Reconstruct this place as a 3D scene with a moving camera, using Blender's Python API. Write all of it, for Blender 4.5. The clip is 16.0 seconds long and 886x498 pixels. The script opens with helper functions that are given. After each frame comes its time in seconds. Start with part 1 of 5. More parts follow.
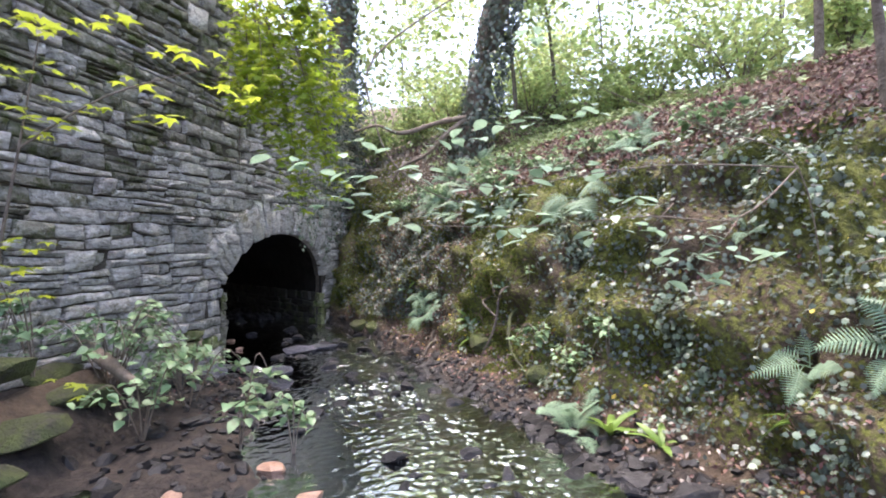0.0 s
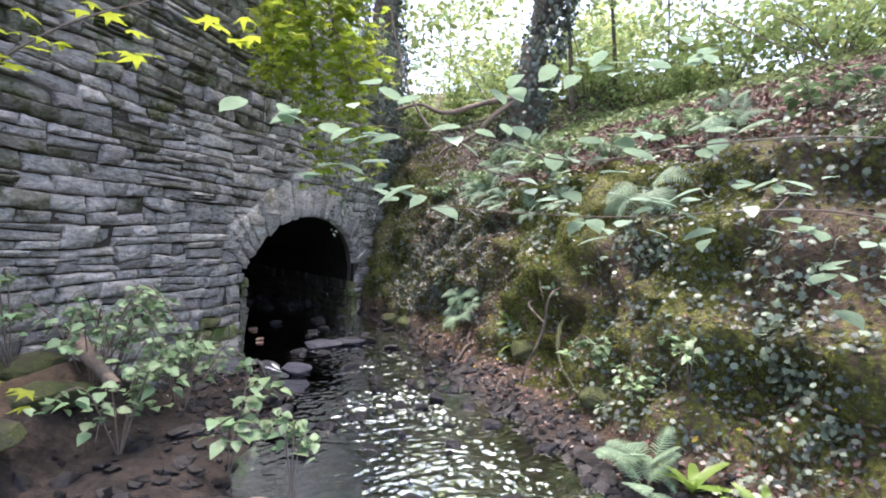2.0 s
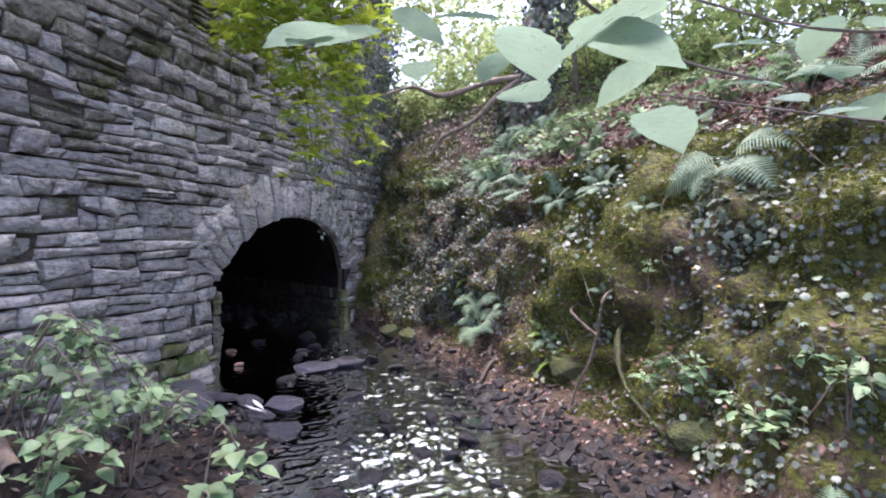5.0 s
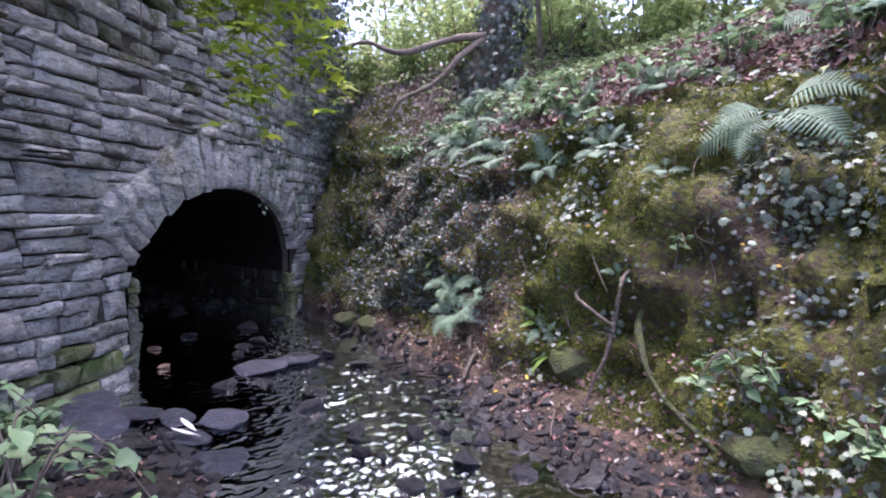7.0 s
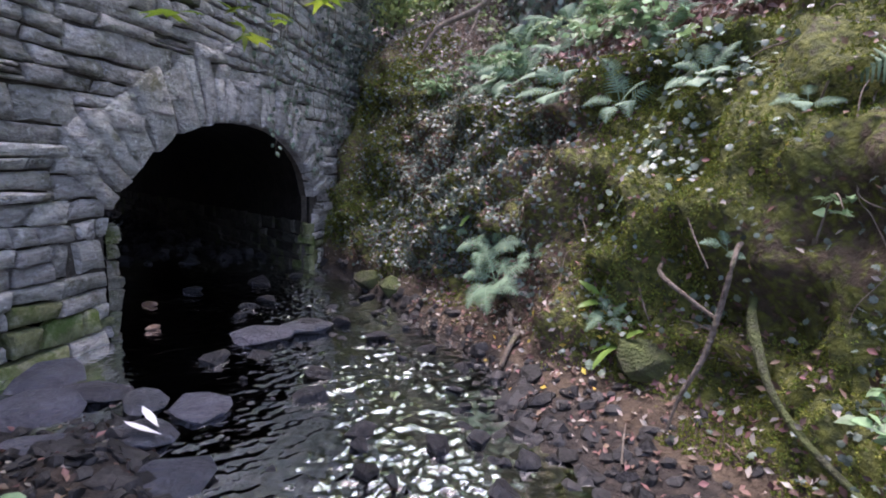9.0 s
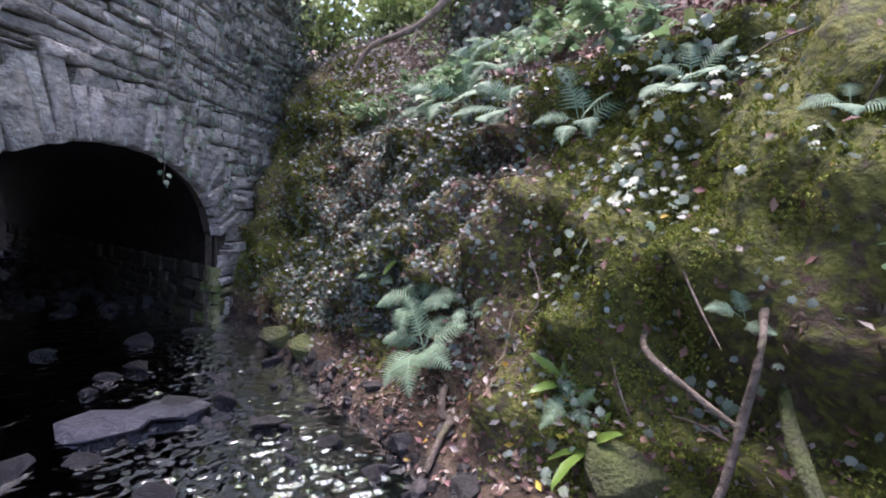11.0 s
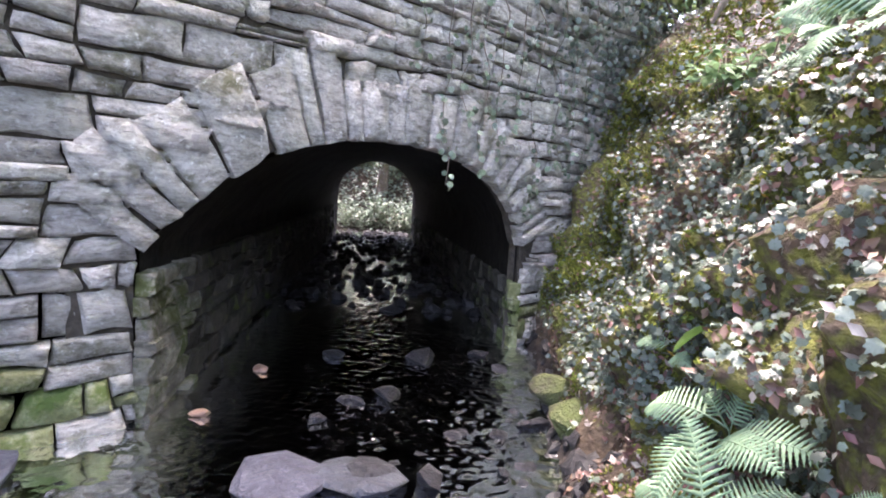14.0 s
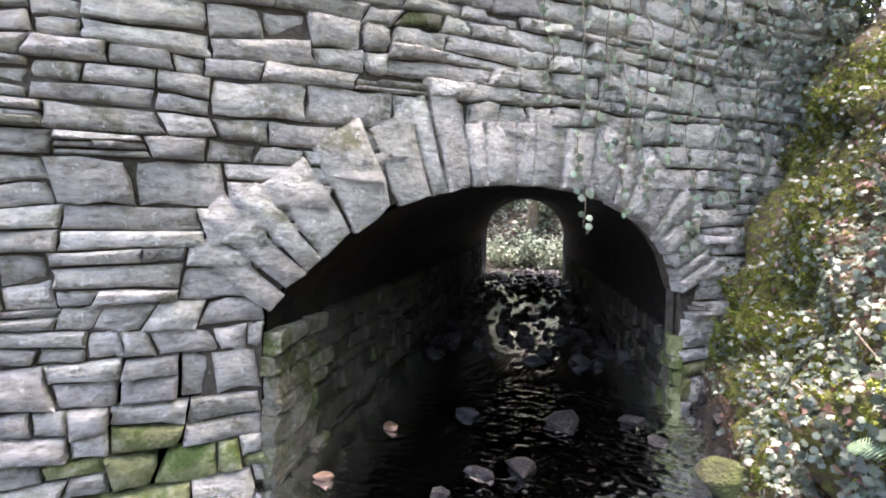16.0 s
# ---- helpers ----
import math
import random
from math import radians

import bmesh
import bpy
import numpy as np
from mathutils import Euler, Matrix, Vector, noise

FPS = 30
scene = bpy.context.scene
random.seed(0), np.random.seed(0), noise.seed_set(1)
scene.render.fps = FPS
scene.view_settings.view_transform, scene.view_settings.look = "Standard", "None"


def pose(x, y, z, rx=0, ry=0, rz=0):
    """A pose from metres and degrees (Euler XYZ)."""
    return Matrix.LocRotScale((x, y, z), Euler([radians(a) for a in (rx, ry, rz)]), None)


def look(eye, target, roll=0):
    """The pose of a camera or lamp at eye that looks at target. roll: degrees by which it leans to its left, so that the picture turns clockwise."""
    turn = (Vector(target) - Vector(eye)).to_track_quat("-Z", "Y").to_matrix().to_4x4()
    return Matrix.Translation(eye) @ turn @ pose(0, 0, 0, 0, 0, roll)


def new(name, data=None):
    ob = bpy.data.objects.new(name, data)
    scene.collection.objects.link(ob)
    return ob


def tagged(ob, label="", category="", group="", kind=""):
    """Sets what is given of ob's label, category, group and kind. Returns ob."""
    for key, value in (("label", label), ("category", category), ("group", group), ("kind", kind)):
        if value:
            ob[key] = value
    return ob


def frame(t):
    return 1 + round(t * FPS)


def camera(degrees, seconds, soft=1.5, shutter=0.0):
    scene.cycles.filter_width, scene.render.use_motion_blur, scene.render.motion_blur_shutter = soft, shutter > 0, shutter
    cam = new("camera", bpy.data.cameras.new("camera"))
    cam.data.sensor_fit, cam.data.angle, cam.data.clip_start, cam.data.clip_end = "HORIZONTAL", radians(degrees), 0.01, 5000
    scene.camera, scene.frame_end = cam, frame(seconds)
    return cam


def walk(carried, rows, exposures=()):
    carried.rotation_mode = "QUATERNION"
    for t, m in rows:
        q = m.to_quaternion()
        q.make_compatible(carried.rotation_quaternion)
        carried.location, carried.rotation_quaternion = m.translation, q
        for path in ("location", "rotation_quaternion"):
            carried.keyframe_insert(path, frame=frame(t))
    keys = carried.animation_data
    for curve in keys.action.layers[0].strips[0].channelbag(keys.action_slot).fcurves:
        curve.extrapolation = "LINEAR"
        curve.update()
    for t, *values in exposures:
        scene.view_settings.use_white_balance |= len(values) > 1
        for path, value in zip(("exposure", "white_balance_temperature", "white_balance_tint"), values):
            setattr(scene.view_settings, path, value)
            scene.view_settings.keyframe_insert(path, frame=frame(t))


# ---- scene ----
cam = camera(79.5, 16.0, soft=1.9)
METRES, EYE, TILT, LEAN, TURN = 6.8, 1.44, 0.0, 0.0, 0.0
ROWS = [
    (0.0, 0.0, 0.0, 0.0, 0.0, 0.0, 0.0),
    (0.5, 0.0076, 0.0334, -0.0042, 1.98, -1.81, 0.13),
    (1.0, 0.0174, 0.0685, 0.0024, 6.94, -1.78, 0.11),
    (1.5, 0.0115, 0.0906, 0.0017, 7.12, -1.41, -2.2),
    (2.0, -0.0025, 0.1172, 0.0023, 4.4, -1.19, -2.57),
    (2.5, -0.0057, 0.1347, 0.0024, 4.1, -0.88, -1.23),
    (3.0, -0.0041, 0.1683, 0.0037, 5.25, 0.22, -0.66),
    (3.5, -0.0116, 0.1884, 0.0068, 8.64, -0.06, -0.18),
    (6.0, -0.094, 0.3361, -0.0122, -3.63, -1.28, 0.17),
    (6.5, -0.1068, 0.3627, -0.0071, -5.33, -1.44, 0.54),
    (7.0, -0.1021, 0.3955, -0.0131, -3.72, -3.2, -0.16),
    (7.5, -0.093, 0.4457, -0.0213, 1.51, -7.35, -3.92),
    (8.0, -0.0973, 0.4728, -0.0205, 0.39, -8.31, -3.77),
    (8.5, -0.107, 0.4957, -0.0165, -1.43, -8.65, -2.77),
    (9.0, -0.098, 0.526, -0.0199, 0.2, -8.33, -2.01),
    (9.5, -0.0837, 0.5542, -0.0223, 1.33, -7.01, -3.42),
    (10.0, -0.0769, 0.5819, -0.0257, -5.31, -4.08, -3.12),
    (12.5, -0.0438, 0.7853, -0.0182, 1.57, -3.85, -1.27),
    (13.0, -0.0373, 0.8196, -0.0151, 10.07, -4.34, -2.53),
    (13.5, -0.0193, 0.8604, -0.0116, 29.22, -5.9, -5.87),
    (14.0, -0.0137, 0.8828, -0.0085, 36.34, -6.34, -3.69),
    (14.5, -0.0203, 0.9066, -0.0089, 39.22, -5.66, -4.4),
    (15.0, -0.0221, 0.9178, -0.0056, 42.3, -4.99, -3.43),
    (15.5, -0.0304, 0.9286, -0.004, 47.8, -4.92, -3.18),
    (16.0, -0.0287, 0.9345, 0.0031, 52.81, -3.2, -0.82),
]
walk(cam, [(t, pose(0, 0, EYE, TILT, LEAN, TURN) @ pose(METRES * x, METRES * y, METRES * z, 90 + pitch, roll, yaw)) for t, x, y, z, yaw, pitch, roll in ROWS],
     exposures=[(0, 2.6, 6650, 22), (3.5, 2.5, 6550, 25), (7, 2.42, 5950, 37), (9.5, 2.25, 6150, 28), (12.5, 3.0, 6100, 34), (14, 3.7, 6650, 27), (16, 3.9, 7100, 24)])

# ---- world, sun, sky ----
world = bpy.data.worlds.new("world")
scene.world = world
world.use_nodes = True
wn = world.node_tree.nodes
sky = wn.new("ShaderNodeTexSky")
sky.sky_type, sky.sun_disc = "NISHITA", False
sky.sun_elevation, sky.sun_rotation = radians(80), radians(315)
sky.air_density, sky.dust_density = 1.0, 4.1
world.node_tree.links.new(sky.outputs[0], wn["Background"].inputs[0])
wn["Background"].inputs[1].default_value = 0.15
sun = new("sun", bpy.data.lights.new("sun", "SUN"))
sun.data.energy, sun.data.angle, sun.data.color = 1.0, radians(30), (1.0, 0.97, 0.92)
sun.matrix_world = look((-2.5, 6.5, 22), (0, 4, 0))


# ---- materials ----
def material(name, stops, scale=6.0, rough=(0.7, 0.95), bump=0.4, bump_scale=40.0, spec=0.4, relief=0.03, spots=None, island=0.0, piece=0.0, flecks=None, stretch=1.0):
    """Two scales of noise over a colour ramp; spots, flecks: further colours with their cover and scale; island or piece: how far each piece varies."""
    m = bpy.data.materials.new(name)
    m.use_nodes = True
    nt = m.node_tree
    n, l = nt.nodes, nt.links
    b = n["Principled BSDF"]
    co = n.new("ShaderNodeNewGeometry")
    big = n.new("ShaderNodeTexNoise")
    big.inputs["Scale"].default_value, big.inputs["Detail"].default_value, big.inputs["Roughness"].default_value = scale, 9, 0.72
    mapped = n.new("ShaderNodeMapping")
    mapped.inputs["Scale"].default_value = (1, 1, stretch)
    l.new(co.outputs["Position"], mapped.inputs["Vector"])
    l.new(mapped.outputs["Vector"], big.inputs["Vector"])
    ramp = n.new("ShaderNodeValToRGB")
    while len(ramp.color_ramp.elements) < len(stops):
        ramp.color_ramp.elements.new(0.5)
    for e, (p, c) in zip(ramp.color_ramp.elements, stops):
        e.position, e.color = p, (*c, 1)
    l.new(big.outputs["Fac"], ramp.inputs["Fac"])
    col = ramp.outputs["Color"]
    for c2, cover, s2 in [k for k in (spots, flecks) if k]:
        sp = n.new("ShaderNodeTexNoise")
        sp.inputs["Scale"].default_value, sp.inputs["Detail"].default_value, sp.inputs["Roughness"].default_value = s2, 6, 0.7
        l.new(co.outputs["Position"], sp.inputs["Vector"])
        r2 = n.new("ShaderNodeMapRange")
        r2.inputs["From Min"].default_value, r2.inputs["From Max"].default_value = 1 - cover - 0.06, 1 - cover + 0.06
        l.new(sp.outputs["Fac"], r2.inputs["Value"])
        mx = n.new("ShaderNodeMix")
        mx.data_type = "RGBA"
        l.new(r2.outputs["Result"], mx.inputs["Factor"])
        l.new(col, mx.inputs["A"])
        mx.inputs["B"].default_value = (*c2, 1)
        col = mx.outputs["Result"]
    if island or piece:
        hs = n.new("ShaderNodeHueSaturation")
        rnd = co.outputs["Random Per Island"]
        if piece:
            rnd = n.new("ShaderNodeObjectInfo").outputs["Random"]
        amount = island or piece
        mr = n.new("ShaderNodeMapRange")
        mr.inputs["To Min"].default_value, mr.inputs["To Max"].default_value = 1 - amount, 1 + amount
        l.new(rnd, mr.inputs["Value"])
        l.new(mr.outputs["Result"], hs.inputs["Value"])
        wn_ = n.new("ShaderNodeTexWhiteNoise")
        wn_.noise_dimensions = "1D"
        l.new(rnd, wn_.inputs["W"])
        mh = n.new("ShaderNodeMapRange")
        mh.inputs["To Min"].default_value, mh.inputs["To Max"].default_value = 0.5 - 0.06 * amount, 0.5 + 0.06 * amount
        l.new(wn_.outputs["Value"], mh.inputs["Value"])
        l.new(mh.outputs["Result"], hs.inputs["Hue"])
        l.new(col, hs.inputs["Color"])
        col = hs.outputs["Color"]
    l.new(col, b.inputs["Base Color"])
    fine = n.new("ShaderNodeTexNoise")
    fine.inputs["Scale"].default_value, fine.inputs["Detail"].default_value = bump_scale, 6
    l.new(co.outputs["Position"], fine.inputs["Vector"])
    rr = n.new("ShaderNodeMapRange")
    rr.inputs["To Min"].default_value, rr.inputs["To Max"].default_value = rough
    l.new(fine.outputs["Fac"], rr.inputs["Value"])
    l.new(rr.outputs["Result"], b.inputs["Roughness"])
    if bump:
        add = n.new("ShaderNodeMath")
        add.operation = "ADD"
        l.new(fine.outputs["Fac"], add.inputs[0])
        l.new(big.outputs["Fac"], add.inputs[1])
        bp = n.new("ShaderNodeBump")
        bp.inputs["Strength"].default_value, bp.inputs["Distance"].default_value = bump, relief
        l.new(add.outputs[0], bp.inputs["Height"])
        l.new(bp.outputs["Normal"], b.inputs["Normal"])
    b.inputs["Specular IOR Level"].default_value = spec
    return m


def leaf_material(name, colour, island=0.35, rough=(0.35, 0.6), through_light=0.3, scale=30.0):
    """A leaf: colour varied from leaf to leaf, with some light passing through."""
    dark = tuple(c * 0.7 for c in colour)
    m = material(name, ((0.3, dark), (0.7, colour)), scale=scale, rough=rough, bump=0.15, bump_scale=90, spec=0.5, island=island)
    nt = m.node_tree
    n, l = nt.nodes, nt.links
    b = n["Principled BSDF"]
    tr = n.new("ShaderNodeBsdfTranslucent")
    src = b.inputs["Base Color"].links[0].from_socket
    l.new(src, tr.inputs["Color"])
    mx = n.new("ShaderNodeMixShader")
    mx.inputs[0].default_value = through_light
    l.new(b.outputs[0], mx.inputs[1])
    l.new(tr.outputs[0], mx.inputs[2])
    l.new(mx.outputs[0], n["Material Output"].inputs["Surface"])
    return m


STONE = material("wall_stone", ((0.3, (0.15, 0.14, 0.12)), (0.5, (0.45, 0.43, 0.38)), (0.7, (0.66, 0.635, 0.58))), scale=9, bump=1.0, bump_scale=26, relief=0.055,
                 spots=((0.15, 0.145, 0.09), 0.38, 2.3), piece=0.3, flecks=((0.70, 0.70, 0.66), 0.37, 24), stretch=3.0)
STONE_FAR = material("wall_stone_joined", ((0.3, (0.15, 0.14, 0.12)), (0.5, (0.45, 0.43, 0.38)), (0.7, (0.66, 0.635, 0.58))), scale=9, bump=1.0, bump_scale=26, relief=0.055,
                     spots=((0.15, 0.145, 0.09), 0.38, 2.3), island=0.3, flecks=((0.70, 0.70, 0.66), 0.37, 24), stretch=3.0)
STONE_GREEN = material("algae_wall_stone", ((0.3, (0.07, 0.075, 0.035)), (0.5, (0.17, 0.18, 0.08)), (0.7, (0.36, 0.36, 0.26))), scale=8, bump=0.8, bump_scale=46, spots=((0.07, 0.10, 0.02), 0.45, 5.0), piece=0.25)
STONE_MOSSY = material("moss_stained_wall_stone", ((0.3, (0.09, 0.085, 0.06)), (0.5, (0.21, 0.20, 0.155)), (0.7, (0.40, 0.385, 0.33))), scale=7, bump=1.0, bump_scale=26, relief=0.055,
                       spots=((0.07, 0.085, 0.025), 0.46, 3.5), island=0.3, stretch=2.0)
# lining stone with the culvert's shade put into its dark colours, plus green spots
LINING = material("shade_dark_lining_stone", ((0.3, (0.02, 0.019, 0.016)), (0.7, (0.085, 0.078, 0.063))), scale=7, spec=0.15, bump=0.8, bump_scale=30, spots=((0.06, 0.08, 0.02), 0.38, 2.5), island=0.3)
MORTAR = material("earth_joint", ((0.3, (0.03, 0.026, 0.02)), (0.7, (0.10, 0.085, 0.065))), scale=14, bump=0.8)
# near-black base colour carries the deep shade inside the culvert
VAULT = material("shade_dark_vault", ((0.3, (0.010, 0.009, 0.008)), (0.7, (0.034, 0.031, 0.026))), scale=5, bump=0.9, bump_scale=16, spec=0.08)
ROCK = material("wet_rock", ((0.3, (0.010, 0.010, 0.011)), (0.55, (0.026, 0.026, 0.029)), (0.78, (0.065, 0.066, 0.072))), scale=11, rough=(0.25, 0.6), bump=1.0, bump_scale=32, relief=0.04, spec=0.3, piece=0.4)
SLATE = material("wet_slate", ((0.3, (0.028, 0.030, 0.038)), (0.55, (0.06, 0.064, 0.08)), (0.78, (0.13, 0.137, 0.165))), scale=9, rough=(0.2, 0.5), bump=1.0, bump_scale=30, relief=0.035, spec=0.4, piece=0.3)
PEBBLE = material("wet_pebbles", ((0.3, (0.010, 0.010, 0.010)), (0.55, (0.026, 0.025, 0.025)), (0.78, (0.065, 0.06, 0.06))), scale=9, rough=(0.35, 0.75), bump=0.5, spec=0.25, island=0.6)
MOSSROCK = material("mossy_rock", ((0.35, (0.045, 0.04, 0.032)), (0.5, (0.055, 0.066, 0.022)), (0.7, (0.085, 0.11, 0.03))), scale=6, bump=0.9, bump_scale=60)
WATER = bpy.data.materials.new("stream_water")
WATER.use_nodes = True
wb = WATER.node_tree.nodes["Principled BSDF"]
wb.inputs["Base Color"].default_value = (0.15, 0.12, 0.095, 1)
wb.inputs["Roughness"].default_value, wb.inputs["IOR"].default_value, wb.inputs["Transmission Weight"].default_value = 0.07, 1.33, 1.0
wnz = WATER.node_tree.nodes.new("ShaderNodeTexNoise")
wnz.inputs["Scale"].default_value, wnz.inputs["Detail"].default_value = 40, 1
wgeo = WATER.node_tree.nodes.new("ShaderNodeNewGeometry")
wbp = WATER.node_tree.nodes.new("ShaderNodeBump")
wbp.inputs["Strength"].default_value, wbp.inputs["Distance"].default_value = 0.1, 0.01
WATER.node_tree.links.new(wgeo.outputs["Position"], wnz.inputs["Vector"])
WATER.node_tree.links.new(wnz.outputs["Fac"], wbp.inputs["Height"])
WATER.node_tree.links.new(wbp.outputs["Normal"], wb.inputs["Normal"])


def ground_material():
    """Soil with moss, leaf mould and wet gravel, laid by three painted masks."""
    m = material("woodland_ground", ((0.3, (0.030, 0.020, 0.013)), (0.5, (0.065, 0.045, 0.028)), (0.72, (0.115, 0.085, 0.055))), scale=9, bump=1.0, bump_scale=38)
    nt = m.node_tree
    n, l = nt.nodes, nt.links
    b = n["Principled BSDF"]
    col = b.inputs["Base Color"].links[0].from_socket
    geo = n.new("ShaderNodeNewGeometry")
    for attr, c1, c2, sc in (("moss", (0.03, 0.038, 0.008), (0.12, 0.128, 0.022), 22), ("litter", (0.05, 0.03, 0.022), (0.125, 0.085, 0.063), 30), ("wet", (0.013, 0.010, 0.008), (0.045, 0.034, 0.026), 16)):
        at = n.new("ShaderNodeAttribute")
        at.attribute_name = attr
        nz = n.new("ShaderNodeTexNoise")
        nz.inputs["Scale"].default_value, nz.inputs["Detail"].default_value = sc, 7
        l.new(geo.outputs["Position"], nz.inputs["Vector"])
        rp = n.new("ShaderNodeValToRGB")
        rp.color_ramp.elements[0].position, rp.color_ramp.elements[0].color = 0.35, (*c1, 1)
        rp.color_ramp.elements[1].position, rp.color_ramp.elements[1].color = 0.66, (*c2, 1)
        l.new(nz.outputs["Fac"], rp.inputs["Fac"])
        ad = n.new("ShaderNodeMath")
        ad.operation = "ADD"
        l.new(at.outputs["Fac"], ad.inputs[0])
        l.new(nz.outputs["Fac"], ad.inputs[1])
        st = n.new("ShaderNodeMapRange")
        st.inputs["From Min"].default_value, st.inputs["From Max"].default_value = 0.92, 1.08
        l.new(ad.outputs[0], st.inputs["Value"])
        mx = n.new("ShaderNodeMix")
        mx.data_type = "RGBA"
        l.new(st.outputs["Result"], mx.inputs["Factor"])
        l.new(col, mx.inputs["A"])
        l.new(rp.outputs["Color"], mx.inputs["B"])
        col = mx.outputs["Result"]
    l.new(col, b.inputs["Base Color"])
    return m


GROUND = ground_material()


# ---- mesh helpers ----
def raw(name, verts, faces, mat, smooth=True):
    """A mesh from an array of places and an array of faces with one number of corners."""
    verts, faces = np.asarray(verts, np.float32), np.asarray(faces, np.int32)
    me = bpy.data.meshes.new(name)
    me.vertices.add(len(verts))
    me.vertices.foreach_set("co", verts.ravel())
    k = faces.shape[1]
    me.loops.add(faces.size)
    me.loops.foreach_set("vertex_index", faces.ravel())
    me.polygons.add(len(faces))
    me.polygons.foreach_set("loop_start", np.arange(0, faces.size, k, dtype=np.int32))
    me.polygons.foreach_set("use_smooth", np.full(len(faces), smooth))
    me.materials.append(mat)
    me.update(calc_edges=True)
    me.validate()
    return me


def child(ob, parent):
    ob.parent = parent
    return ob


def grid_faces(nu, nv):
    i = np.arange(nu - 1)[:, None] * nv + np.arange(nv - 1)[None, :]
    i = i.ravel()
    return np.stack([i, i + nv, i + nv + 1, i + 1], 1)


def noise_at(p, scale, seed=0.0):
    """Smooth noise from -1 to 1 at each row of p."""
    return np.array([noise.noise(Vector((a * scale + seed, b * scale + seed * 1.7, c * scale - seed))) for a, b, c in p])


# ---- plan ----
WALL_O, WALL_U, WALL_N = np.array([-3.03, 7.33, 0.0]), np.array([0.239, 0.971, 0.0]), np.array([0.971, -0.239, 0.0])
BANK_O, BANK_N, BANK_A = np.array([0.6, 5.8, 0.0]), np.array([0.8486, 0.529, 0.0]), np.array([-0.529, 0.8486, 0.0])
FAR_C, FAR_DIR, FAR_SIDE = np.array([-10.6, 17.1, 0.0]), np.array([-0.69, 0.724, 0.0]), np.array([0.724, 0.69, 0.0])
WALL_TOP, WALL_LEFT, WALL_RIGHT = 4.9, -9.0, 4.55


def on_wall(s, z, out=0.0):
    return WALL_O + WALL_U * s + WALL_N * out + np.array([0, 0, z])


def arch_low(s):
    """The underside of the arch at s along the wall: a flat arc that tightens towards its far end."""
    if s <= 1.55:
        return math.sqrt(1.977**2 - (1.55 - s) ** 2) - 0.277
    u = min(1.0, (s - 1.55) / 1.47)
    return 0.72 + 0.98 * (1 - u**2.3) ** (1 / 2.3)


def bank_foot(a):
    return np.interp(a, (-8, -3, -1.5, -1, 0, 1, 1.6, 2.2, 3.5, 5, 7), (-0.7, -0.6, -0.42, -0.3, -0.15, -0.13, -0.02, 0.0, 0.1, 0.12, 0.0))


def bank_height(q):
    return np.interp(q, (-1.6, -0.9, -0.55, -0.25, 0, 0.1, 0.3, 0.5, 0.75, 0.95, 1.3, 2.6, 4.6, 8.3, 15, 40, 400),
                     (-0.2, -0.14, -0.06, 0.03, 0.1, 0.3, 0.7, 1.15, 1.65, 2.0, 2.3, 3.1, 3.9, 5.0, 6.5, 9, 14))


def spaced(lo, hi, step, far):
    """Even steps from lo to hi, growing to far on both sides."""
    mid = list(np.arange(lo, hi, step))
    out, w, x = [], step, hi
    while x < far:
        out.append(x)
        w *= 1.35
        x += w
    neg, w, x = [], step, lo - step
    while x > -far:
        neg.append(x)
        w *= 1.35
        x -= w
    return np.array(neg[::-1] + mid + out)


